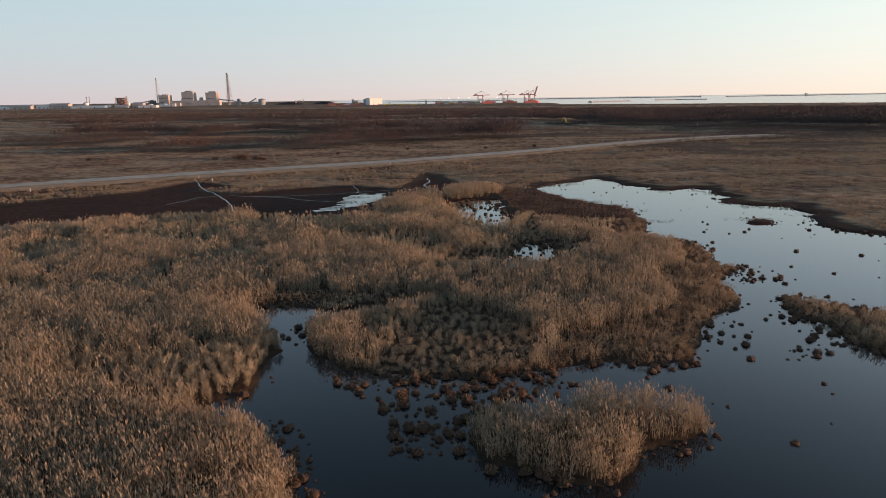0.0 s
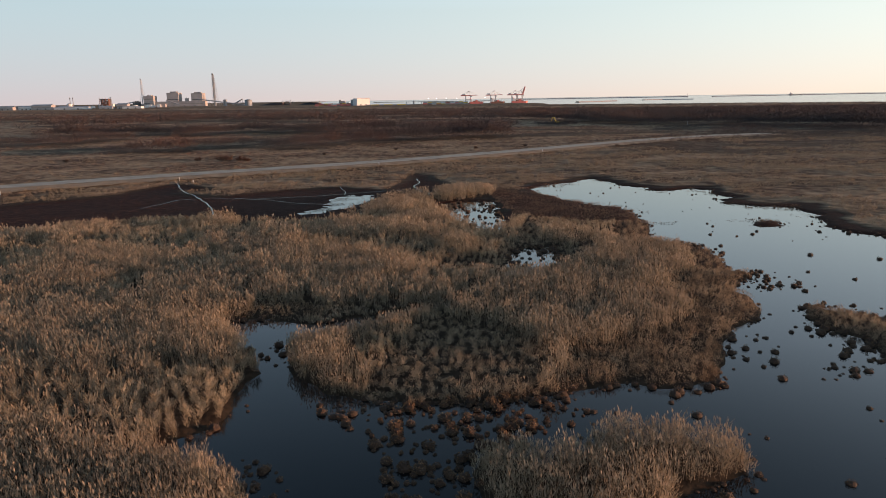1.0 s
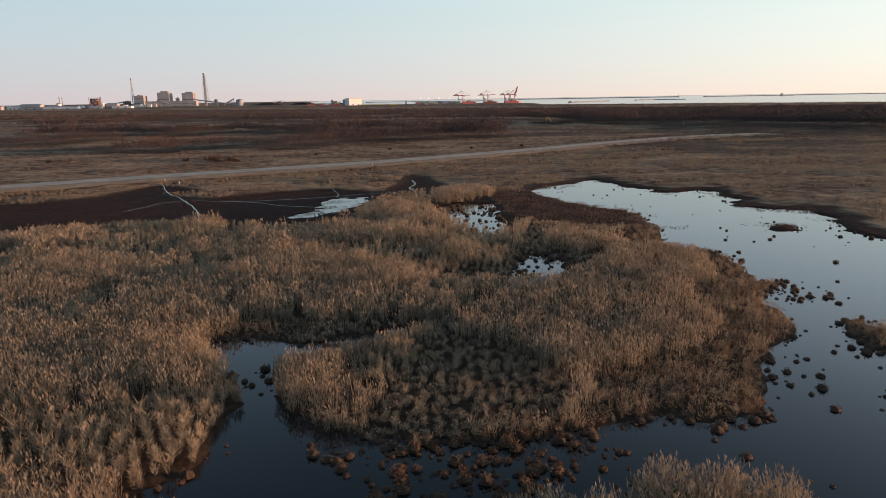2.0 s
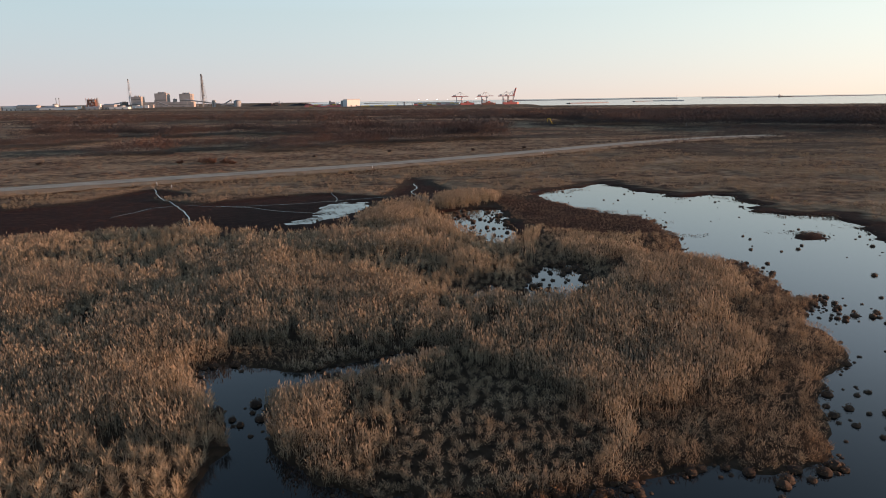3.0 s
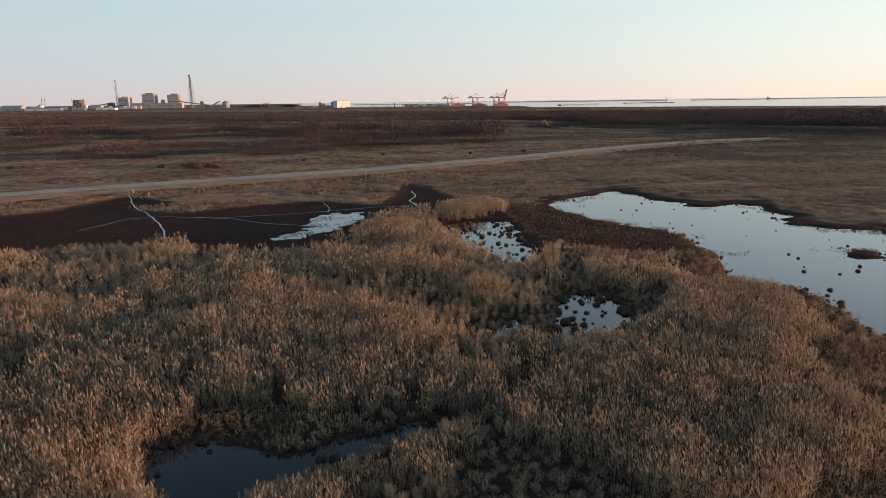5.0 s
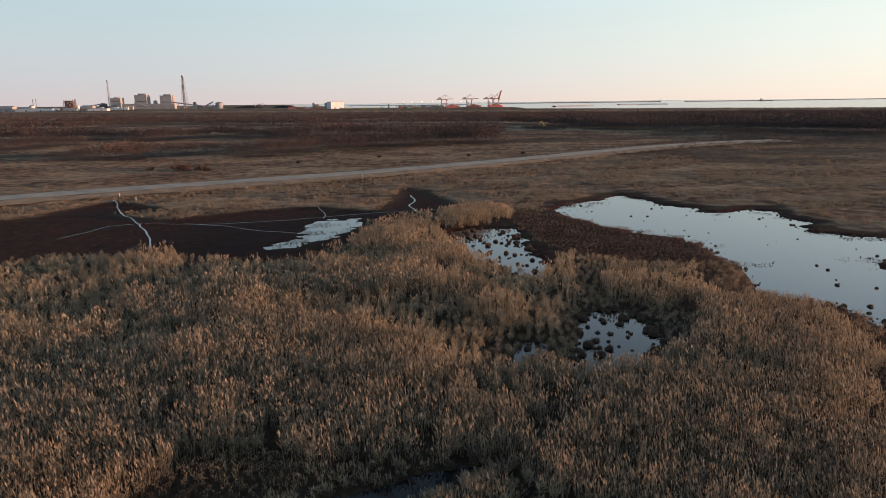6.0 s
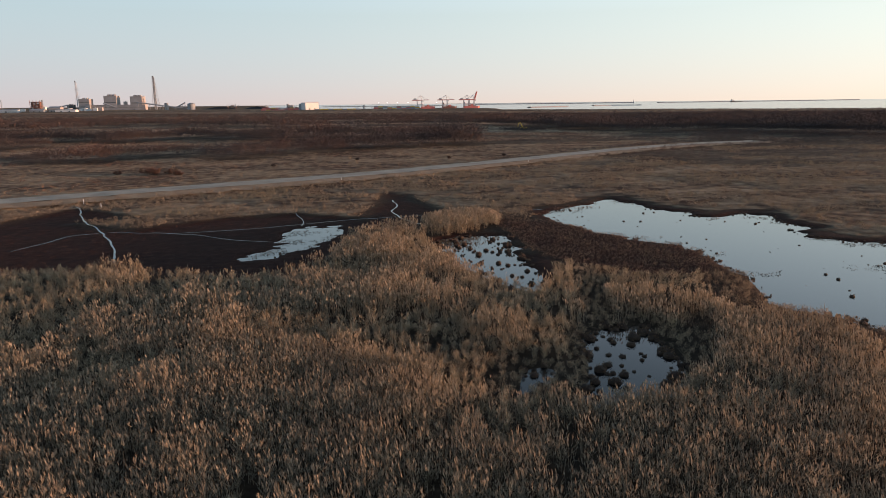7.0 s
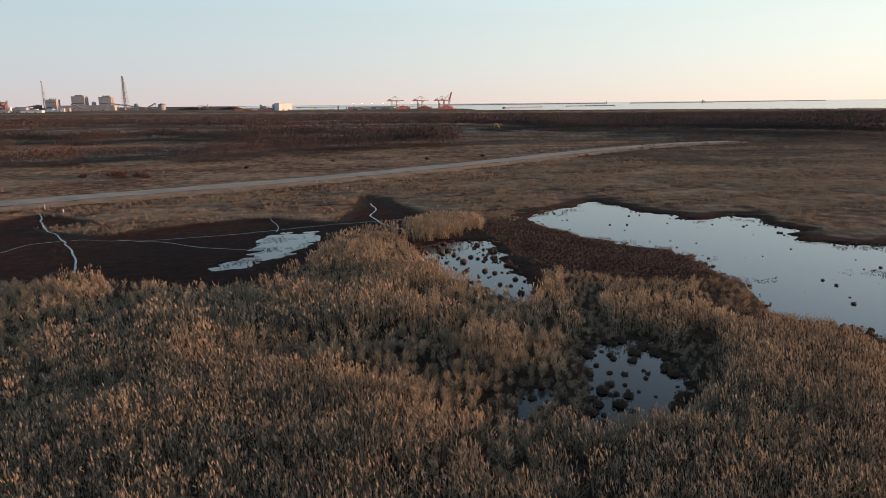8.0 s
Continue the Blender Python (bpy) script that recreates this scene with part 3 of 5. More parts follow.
def fan(foot, tip, width, rnd, sag=0.12):
    """Narrow kites from foot to tip, turned at random, as vertices and triangles."""
    m = len(foot)
    yaw = rnd.rand(m) * 2 * np.pi
    wide = np.c_[np.cos(yaw), np.sin(yaw), 0.5 * (rnd.rand(m) - 0.5)] * (np.asarray(width) * (0.7 + 0.6 * rnd.rand(m)) / 2)[:, None]
    half = foot * 0.5 + tip * 0.5 + np.c_[np.zeros((m, 2)), sag * np.linalg.norm(tip - foot, axis=1)]
    return np.stack([foot, half + wide, tip, half - wide], 1).reshape(-1, 3), (np.arange(m)[:, None, None] * 4 + np.array([(0, 1, 2), (0, 2, 3)])[None]).reshape(-1, 3)


def blades(foot, tip, width, rnd):
    """Slim triangles from a foot of that width to the tip, turned at random."""
    m = len(foot)
    yaw = rnd.rand(m) * 2 * np.pi
    wide = np.c_[np.cos(yaw), np.sin(yaw), 0.4 * (rnd.rand(m) - 0.5)] * (np.asarray(width) * (0.7 + 0.6 * rnd.rand(m)) / 2)[:, None]
    return np.stack([foot - wide, foot + wide, tip], 1).reshape(-1, 3), np.arange(3 * m).reshape(-1, 3)


def joined(name, pieces, mats):
    """One mesh from several (vertices, triangles, material index)."""
    verts, faces, index, at = [], [], [], 0
    for v, f, k in pieces:
        verts.append(v)
        faces.append(f + at)
        index.append(np.full(len(f), k))
        at += len(v)
    return mesh_object(name, np.concatenate(verts), np.concatenate(faces), mats, np.concatenate(index))


WIND = 2.6  # the way in which plumes nod


def reed_stand(name, x, y, tall, seed, stems, leaves, spread, w, plume):
    """Tall reeds: bare stems under feathery nodding plumes, with blades standing off them down to the foot."""
    rnd = np.random.RandomState(seed)
    n = len(x)

    def feet(count):
        rank = np.repeat(np.arange(n), count)
        r, a = np.sqrt(rnd.rand(n * count)), rnd.rand(n * count) * 2 * np.pi
        bx, by = x[rank] + spread * r * np.cos(a), y[rank] + spread * r * np.sin(a)
        h = tall[rank] * (0.76 + 0.24 * rnd.rand(n * count)) * (1 - 0.14 * r ** 2)
        lean = 0.05 + 0.10 * r
        return np.c_[bx, by, np.maximum(ground_z[rank], -0.1) - 0.03], np.c_[np.cos(a) * lean, np.sin(a) * lean, np.ones(n * count)] * h[:, None], h, a

    ground_z = ground_height(x, y)
    foot, rise, h, a = feet(stems)
    tip = foot + rise
    m = len(foot)
    pieces = [(*blades(foot, tip, np.full(m, w * 0.65), rnd), 0)]
    nod = WIND + 0.8 * rnd.randn(m)
    for k in range(3):
        q = nod + (k - 1) * 1.1
        size = plume * (0.7 + 0.6 * rnd.rand(m))
        end = tip + np.c_[np.cos(q) * 0.3, np.sin(q) * 0.3, np.full(m, (0.5, 0.8, 0.35)[k])] * size[:, None]
        pieces.append((*fan(tip - np.c_[np.zeros((m, 2)), size * 0.5], end, np.full(m, w * 1.15), rnd, 0.08), 1))
    foot, rise, h, a = feet(leaves)
    m = len(foot)
    up = 0.02 + 0.86 * rnd.rand(m) ** 0.65
    start = foot + rise * up[:, None]
    a = a + 0.9 * rnd.randn(m)
    long = (0.30 + 0.28 * rnd.rand(m)) * np.clip(h / 1.9, 0.5, 1.2)
    end = start + np.c_[np.cos(a) * 0.5, np.sin(a) * 0.5, 0.15 + 0.75 * rnd.rand(m)] * long[:, None]
    end[:, 2] = np.minimum(end[:, 2], foot[:, 2] + h * 1.03)
    pieces.append((*blades(start, end, np.full(m, w * 1.3), rnd), 0))
    return joined(name, pieces, [REED, PLUME])


def tuft_stand(name, x, y, tall, seed, leaves, spread, w, mat):
    """Shaggy tufts: arching blades that spring from a tight foot and droop over dark gaps."""
    rnd = np.random.RandomState(seed)
    n = len(x)
    rank = np.repeat(np.arange(n), leaves)
    m = n * leaves
    r, a = np.sqrt(rnd.rand(m)), rnd.rand(m) * 2 * np.pi
    h = tall[rank] * (0.7 + 0.3 * rnd.rand(m))
    base = np.c_[x[rank], y[rank], np.maximum(ground_height(x, y), -0.1)[rank] - 0.03]
    out = np.c_[np.cos(a), np.sin(a), np.zeros(m)]
    level = rnd.rand(m) ** 0.55 * 0.76
    start = base + out * (spread * (0.25 + 0.75 * level) * r)[:, None] + np.c_[np.zeros((m, 2)), h * level * (1 - 0.25 * r)]
    b = a + 0.9 * rnd.randn(m)
    long = h * (0.20 + 0.18 * rnd.rand(m))
    end = start + np.c_[np.cos(b) * (0.15 + 0.5 * r), np.sin(b) * (0.15 + 0.5 * r), (1.0 - 0.6 * r ** 2) * (0.5 + 0.5 * rnd.rand(m))] * long[:, None]
    return joined(name, [(*blades(start, end, np.full(m, w), rnd), 0)], [mat])


def bed(name, mask, bounds, seed, label):
    """A reed bed over a stretch of the plan, finer where it lies near the flight: tall plumed reed, and shaggy tufts between."""
    for band, (y0, y1, step, stems, leaves, wide_step, blades, w) in enumerate(((26, 66, 0.50, 5, 36, 0.60, 90, 0.030), (66, 92, 0.54, 5, 32, 0.64, 80, 0.036), (92, 140, 0.66, 5, 22, 0.76, 52, 0.058))):
        y0, y1 = max(y0, bounds[2]), min(y1, bounds[3])
        if y0 >= y1:
            continue
        for tufts in (False, True):
            x, y = scatter(bounds[0], bounds[1], y0, y1, wide_step if tufts else step, seed + band + 50 * tufts)
            d = land(x, y)
            gap = vnoise(x, y, 2.1, 24) + 0.6 * vnoise(x, y, 0.9, 25)
            keep = mask(x, y) & (d > 0.12) & in_view(x, y) & (gap > -0.85)
            rnd = np.random.RandomState(seed + 5)
            kind = plumed(x, y) + 0.3 * (rnd.rand(len(x)) - 0.5)
            keep &= (kind <= 0) if tufts else (kind > 0)
            if not keep.any():
                continue
            x, y, d, kind = x[keep], y[keep], d[keep], kind[keep]
            tall = reed_tall(x, y, d) * (0.72 + 0.5 * rnd.rand(len(x)))
            if tufts:
                tall = tall * (0.86 + 0.10 * np.clip(kind + 0.8, 0, 1))
                tagged(tuft_stand("grass_tufts", x, y, tall, seed + 20 + band, blades, wide_step * 0.44, w, TUFT_GRASS), "shaggy grey-brown grass tufts among the reeds", "grass", "", "stuff")
            else:
                rim = d < 1.1
                if rim.any():  # the bed's margin is leafy down to the water
                    tagged(reed_stand(name, x[rim] + 0.1, y[rim] - 0.1, tall[rim] * 0.86, seed + 30 + band, 2, leaves + 14, step * 0.6, w, 0.2), label, "reeds", "reed beds", "stuff")
                tagged(reed_stand(name, x, y, tall, seed + 10 + band, stems, leaves, step * 0.43, w, 0.24 + 0.03 * band), label, "reeds", "reed beds", "stuff")


def low_zone(x, y):
    return (inside_by(x, y, HUMMOCKS) + 0.8 * vnoise(x, y, 2, 51) > 0) | (inside_by(x, y, LOW_GRASS) + 1.2 * vnoise(x, y, 2.5, 52) > 0) | (inside_by(x, y, LOW_BANK) > 0) | pool_rim(x, y) | ((x > 19) & (y > 47) & (y < 108) & (land(x, y) < 2.0 + 2.6 * np.clip((y - 75) / 15, 0, 1) + 1.2 * vnoise(x, y, 3, 50)))


def pool_rim(x, y):
    rim = np.maximum.reduce([inside_by(x, y, POOL) + 1.2, inside_by(x, y, SIDE_POOL) + 1.8, inside_by(x, y, POOL_SIDE)]) + 0.8 * vnoise(x, y, 2.0, 49)
    inlet = inside_by(x, y, [(16.5, 111.5), (19.8, 110.9), (16.9, 102.3), (15.3, 97.3), (13.6, 91), (11.6, 91), (12.6, 97), (13.6, 102.9)]) + 0.6 * vnoise(x, y, 1.5, 48)
    return (rim > 0) & (y > 77.5 + 0.35 * np.maximum(x - 6, 0)) | (inlet > 0)


def in_bed(x, y):
    return inside_by(x, y, BED) + 0.7 * vnoise(x, y, 3, 53) + 0.4 * vnoise(x, y, 1.2, 54) > 0


def north_of_channel(x, y):
    return (y > 66 + 0.0 * x) | (x < -16) | ((x < -5) & (y < 46)) | ((x < -12.9) & (y < 58)) | (y > 62.3 + (x + 9.0) * 0.45) & (x < 0)


def west(x, y):
    return x < -12 - 0.25 * np.maximum(y - 62, 0)


bed("reed_bed", lambda x, y: in_bed(x, y) & north_of_channel(x, y) & ((x < -5) & (y < 46) | west(x, y)) & ~low_zone(x, y) & (y < 140), (-110, -5, 26, 140), 100, "dense bed of dry tan reeds with feathery plumes")
bed("reed_bed", lambda x, y: in_bed(x, y) & north_of_channel(x, y) & ~west(x, y) & ~low_zone(x, y), (-45, 42, 58, 140), 140, "uneven bed of dry brown reeds around a small pool")
bed("reed_bed", lambda x, y: in_bed(x, y) & ~north_of_channel(x, y) & ~low_zone(x, y) & (x > -13.5) & (y > 44), (-14, 42, 44, 66), 180, "pale dry reeds between channel and lake")
bed("reed_island", lambda x, y: inside_by(x, y, ISLE) + 0.45 * vnoise(x, y, 1.1, 59) + 0.3 * vnoise(x, y, 0.5, 60) > 0.1, (0, 16, 31, 41), 220, "small island of tall tan reeds lit orange at its edge")
bed("reed_clump", lambda x, y: (inside_by(x, y, EAST_ISLE) > 0.6) & (y < 53), (32, 44, 48, 53), 240, "clump of tall reeds on a sedge island")
bed("reed_bed", lambda x, y: inside_by(x, y, TUFT) + 0.8 * vnoise(x, y, 2, 55) > 0, (0, 15, 131, 140), 260, "patch of dry tan reeds beside a shallow pool")
x, y = scatter(0, 15, 140, 151, 0.56, 262)
keep = inside_by(x, y, TUFT) + 0.8 * vnoise(x, y, 2, 55) > 0
tagged(reed_stand("reed_bed", x[keep], y[keep], 1.7 * np.clip(0.5 + 0.3 * inside_by(x[keep], y[keep], TUFT), 0.4, 1), 263, 3, 7, 0.35, 0.09, 0.3), "patch of dry tan reeds beside a shallow pool", "reeds", "reed beds", "stuff")


def carpet(name, mask, bounds, step, per, tall, w, seed, mat, label, category, spread=0.6):
    x, y = scatter(*bounds, step, seed)
    keep = mask(x, y) & in_view(x, y)
    x, y = x[keep], y[keep]
    h = tall * (1 + 0.35 * vnoise(x, y, 4, seed + 1) + 0.3 * vnoise(x, y, 1.4, seed + 2))
    return tagged(tuft_stand(name, x, y, h, seed, per, step * spread, w, mat), label, category, "", "stuff")


carpet("sedge_carpet", lambda x, y: (inside_by(x, y, SEDGE) + 1.0 * vnoise(x, y, 2.2, 56) > 0) & (land(x, y) > 0.1), (10, 40, 104, 150), 0.42, 9, 0.5, 0.085, 300, SEDGE_GRASS, "low dark russet sedge on a mud spit", "sedge")
carpet("low_grass", lambda x, y: low_zone(x, y) & (land(x, y) > 0.05) & (inside_by(x, y, HUMMOCKS) < 0.5) & ~pool_rim(x, y) & (y < 76), (-19, 37, 45, 108), 0.34, 18, 0.8, 0.03, 310, LOW_STRAW, "low straw-brown grass along the lake shore", "grass")
carpet("sedge_carpet", lambda x, y: low_zone(x, y) & (land(x, y) > 0.05) & ~pool_rim(x, y) & (y >= 76), (17, 40, 76, 108), 0.36, 9, 0.55, 0.06, 315, SEDGE_GRASS, "low dark sedge along the lake shore", "sedge")
carpet("low_grass", lambda x, y: (inside_by(x, y, EAST_ISLE) > -0.2) & ((y >= 52) | (inside_by(x, y, EAST_ISLE) < 0.9)) | (inside_by(x, y, ISLET) > -0.3), (31, 55, 47, 108), 0.34, 7, 0.45, 0.06, 320, SEDGE_GRASS, "low brown sedge on small lake islands", "grass")


carpet("sedge_carpet", lambda x, y: (inside_by(x, y, FLAT_POOL) > -0.5) & (vnoise(x * 0.5, y, 2.2, 64) + 0.9 * vnoise(x, y, 0.8, 65) > 0.35), (-26, -10, 120, 145), 0.4, 6, 0.42, 0.10, 322, SEDGE_GRASS, "dark sodden sedge stubs standing in shallow water", "sedge", 0.8)
carpet("sedge_carpet", lambda x, y: (land(x, y) > -4.5) & (land(x, y) < 0.6) & (vnoise(x * 0.35, y, 2.4, 66) + 0.6 * vnoise(x, y, 0.9, 67) > 0.25 - 0.16 * np.minimum(land(x, y), 0)), (14, 66, 100, 170), 0.45, 6, 0.42, 0.12, 324, SEDGE_GRASS, "low dark sedge bars along the far lake shore", "sedge", 0.8)


carpet("mud_stubble", lambda x, y: (inside_by(x, y, FLAT) > 0.3) & (land(x, y) > 0.3) & (vnoise(x * 0.6, y, 5, 68) + 0.7 * vnoise(x, y, 1.6, 69) > -0.25), (-100, 10, 96, 182), 0.85, 8, 0.22, 0.12, 326, STUBBLE, "sparse dark red stubble of salt herbs on bare mud", "stubble", 0.8)


def meadow(x, y):
    r, side = from_line(x, y, ROAD)
    return (land(x, y) > 3.0 + 2.2 * (x > 40) + 1.8 * vnoise(x, y, 5, 57)) & (inside_by(x, y, BED) < -1) & (inside_by(x, y, FLAT) + 1.2 * vnoise(x, y, 3, 58) < 0) & (inside_by(x, y, SEDGE) < -0.5) & (inside_by(x, y, TUFT) < 0) & (r > 8.5) & (side < 0) & (y > 84) & ((x < 50) | (wood_lump(x, y) < 0.1)) & (vnoise(x * 0.5, y, 6, 59) + 0.6 * vnoise(x, y, 2.2, 60) > -0.3)


carpet("meadow_reeds", lambda x, y: meadow(x, y) & (x < 45), (-130, 45, 100, 262), 0.95, 18, 0.95, 0.11, 330, MEADOW, "wide stand of short rust-tan reed grass", "reeds", 0.55)
carpet("meadow_reeds", lambda x, y: meadow(x, y) & (x >= 45), (45, 230, 84, 330), 1.2, 18, 0.9, 0.14, 340, MEADOW, "wide stand of short olive-tan reed grass", "reeds", 0.55)


x, y = scatter(6, 36, 45, 106, 0.95, 360)
keep = low_zone(x, y) & ~pool_rim(x, y) & (land(x, y) > 0.2) & (inside_by(x, y, HUMMOCKS) < 0) & (vnoise(x, y, 3, 361) > -0.5)
x, y = x[keep], y[keep]
tagged(tuft_stand("grass_tufts", x, y, 0.95 + 0.35 * vnoise(x, y, 1.3, 363), 362, 80, 0.45, 0.028, LOW_STRAW), "shaggy brown grass tufts along the lake shore", "grass", "", "stuff")


# ---- tussocks ----
def tussock_mesh(seed, size, tall, count):
    """A rounded peat hump thatched with short drooping sedge leaves."""
    rnd = np.random.RandomState(seed)
    bm = bmesh.new()
    bmesh.ops.create_icosphere(bm, subdivisions=2, radius=1.0)
    for v in bm.verts:
        k = 1 + 0.22 * noise.noise(v.co * 1.9 + Vector((seed, 0, 0)))
        v.co = Vector((v.co.x * size * k * 0.9, v.co.y * size * k * 0.9, max(v.co.z, -0.3) * tall * 0.75 * k))
    verts = [v.co[:] for v in bm.verts]
    faces = [[v.index for v in f.verts] for f in bm.faces]
    index = [0] * len(faces)
    bm.free()
    for _ in range(count):
        a, up = rnd.rand() * 2 * math.pi, rnd.rand() ** 0.8
        out = Vector((math.cos(a), math.sin(a), 0))
        root = out * size * 0.86 * math.sqrt(1 - 0.9 * up * up) + Vector((0, 0, tall * 0.72 * up))
        swing = Vector((rnd.randn(), rnd.randn(), 0)) * 0.12 * size
        end = root + out * size * (0.08 + 0.18 * rnd.rand()) + swing + Vector((0, 0, tall * (0.30 * up - 0.1 + 0.12 * rnd.rand())))
        mid = root.lerp(end, 0.5) + Vector((0, 0, tall * 0.12))
        wide = Vector((-out.y, out.x, 0.2)) * (0.05 + 0.03 * rnd.rand()) * size
        n = len(verts)
        verts += [root[:], (mid + wide)[:], end[:], (mid - wide)[:]]
        faces += [[n, n + 1, n + 2], [n, n + 2, n + 3]]
        index += [1, 1]
    return np.array(verts, np.float32), np.array(faces, np.int32), np.array(index, np.int32)


def tussock_places():
    """Humps along the shores, in the shallows and in the pools: x, y, size."""
    rnd = np.random.RandomState(77)
    x, y = scatter(-22, 66, 24, 152, 0.47, 78)
    d = land(x, y)
    near = np.exp(-((d + 0.1) / 0.85) ** 2)
    chance = 0.62 * near * (0.6 + 0.6 * vnoise(x, y, 4, 79))
    shallow = inside_by(x, y, [(-8.5, 46), (-2, 47.5), (7, 48), (9.5, 44), (6, 42), (3, 41), (0.5, 38.5), (0.5, 35.5), (-3.5, 35), (-3.8, 39), (-5, 42)])
    chance += np.where(shallow > 0, 0.7 * (0.7 + 0.6 * vnoise(x, y, 2.4, 80)), 0)
    skirt = inside_by(x, y, [(-7.8, 30), (-9.6, 36), (-11.6, 38), (-12.5, 39), (-11.5, 40.5), (-9, 38.5), (-7.6, 35), (-6.2, 31)])
    chance += np.where(skirt > 0, 0.5, 0)
    bank = inside_by(x, y, [(22, 52), (26, 58), (31, 60), (32, 76), (38, 80), (41, 72), (38, 62), (33, 52), (27, 46)])
    chance += np.where(bank > 0, 0.24 * np.clip(0.4 + 1.2 * vnoise(x, y, 3.5, 81), 0, 1), 0)
    pools = np.maximum.reduce([inside_by(x, y, POOL), inside_by(x, y, SIDE_POOL)])
    chance += np.where(pools > 0, 0.09, 0) + np.where(inside_by(x, y, STRIP_POOL) > 0, 0.075, 0)
    chance += np.where((d < -2) & (inside_by(x, y, LAKE) > 0), 0.006 + 0.02 * np.clip(vnoise(x, y, 9, 82), 0, 1), 0)
    beach = (x > 18) & (y > 62) & (y < 108) & (d > 0.2) & (d < 2.4)
    chance += np.where(beach, 0.16, 0)
    chance *= np.where((d < 0.8) | beach, 1, 0) * np.where(inside_by(x, y, FLAT_POOL) > -3, 0.1, 1)
    keep = (rnd.rand(len(x)) < chance) & in_view(x, y)
    x, y = x[keep], y[keep]
    inner = np.maximum.reduce([inside_by(x, y, POOL), inside_by(x, y, SIDE_POOL), inside_by(x, y, STRIP_POOL)]) > -0.5
    return x, y, (0.12 + 0.33 * rnd.rand(len(x)) ** 2.2) * np.where(inner, 1.35, 1) * np.where((y > 98) & ~inner, 0.62, 1) * np.where((y > 98) & inner, 0.8, 1)


KINDS = [tussock_mesh(k, 1.0, 0.85 + 0.12 * (k % 3), 30) for k in range(5)]
NEAR_KINDS = [tussock_mesh(k, 1.0, 0.85 + 0.12 * (k % 3), 80) for k in range(5)]
tx, ty, ts = tussock_places()
near = np.argsort(np.hypot(tx - 2, ty - 38))
single, rest = near[:290], near[290:]
rnd = np.random.RandomState(90)
shared = []
for v, f, k in NEAR_KINDS:
    ob = mesh_object("tussock", v, f, [PEAT, TUSSOCK_GRASS], k)
    shared.append(ob.data)
    bpy.data.objects.remove(ob)
for q in single:
    ob = new("tussock", shared[q % 5])
    s = float(ts[q])
    ob.matrix_basis = pose(float(tx[q]), float(ty[q]), -0.04, 0, 0, float(rnd.rand() * 360)) @ Matrix.Diagonal((s, s * (0.8 + 0.4 * rnd.rand()), s * (0.95 + 0.5 * rnd.rand()), 1))
    tagged(ob, "round russet sedge tussock standing in shallow water", "tussock", "tussocks in the shallows")
verts, faces, index, at = [], [], [], 0
for q in rest:
    v, f, k = KINDS[q % 5]
    a, s = rnd.rand() * 6.28, ts[q]
    verts.append(np.c_[(v[:, 0] * math.cos(a) - v[:, 1] * math.sin(a)) * s + tx[q], (v[:, 0] * math.sin(a) + v[:, 1] * math.cos(a)) * s + ty[q], v[:, 2] * s * 1.1 - 0.04])
    faces.append(f + at)
    index.append(k)
    at += len(v)
tagged(mesh_object("tussocks", np.concatenate(verts), np.concatenate(faces), [PEAT, TUSSOCK_GRASS], np.concatenate(index)), "many dark sedge tussocks along the shores", "tussocks", kind="stuff")

x, y = scatter(-8, 9, 44, 66, 0.60, 95)
keep = (inside_by(x, y, HUMMOCKS) + 0.8 * vnoise(x, y, 2, 51) > 0) & (land(x, y) > -0.2)
x2, y2 = scatter(-2, 24, 76, 112, 0.68, 96)
keep2 = (land(x2, y2) > -0.1) & pool_rim(x2, y2)
x, y = np.r_[x[keep], x2[keep2]], np.r_[y[keep], y2[keep2]]
tagged(tuft_stand("sedge_hummocks", x, y, 0.8 + 0.25 * vnoise(x, y, 1.0, 98), 97, 84, 0.34, 0.030, HUMMOCK_GRASS), "field of shaggy grey-brown sedge hummocks", "sedge", kind="stuff")


# ---- shrubs and far woods ----
def bushes(name, x, y, tall, twigs, w, seed, mats, label, category, wide=0.62, long=0.2):
    """Bare bushes: rounded, lumpy mists of short twigs over a few low stems, joined."""
    rnd = np.random.RandomState(seed)
    n = len(x)
    rank = np.repeat(np.arange(n), twigs)
    m = n * twigs
    h, ground_z = tall[rank], ground_height(x, y)[rank]
    way = rnd.randn(m, 3)
    way[:, 2] = np.abs(way[:, 2]) * 1.1 - 0.35
    way /= np.linalg.norm(way, axis=1)[:, None]
    lump = 0.8 + 0.28 * np.sin(3 * np.arctan2(way[:, 1], way[:, 0]) + rank * 1.7) + 0.18 * np.sin(5 * way[:, 2] + rank)
    depth = (rnd.rand(m) ** 0.4 * lump)[:, None]
    root = np.c_[x[rank], y[rank], ground_z + 0.36 * h] + way * depth * np.c_[wide * h, wide * h, 0.56 * h]
    root[:, 2] = np.maximum(root[:, 2], ground_z + 0.03 * h)
    grow = way * 0.4 + 0.8 * rnd.randn(m, 3) + np.array([0, 0, 0.2])
    grow /= np.linalg.norm(grow, axis=1)[:, None]
    tip = root + grow * (long * h * (0.6 + 0.8 * rnd.rand(m)))[:, None]
    tip[:, 2] = np.maximum(tip[:, 2], ground_z + 0.04 * h)
    return tagged(mesh_object(name, *blades(root, tip, 1.2 * w * h, rnd), mats), label, category, kind="stuff")


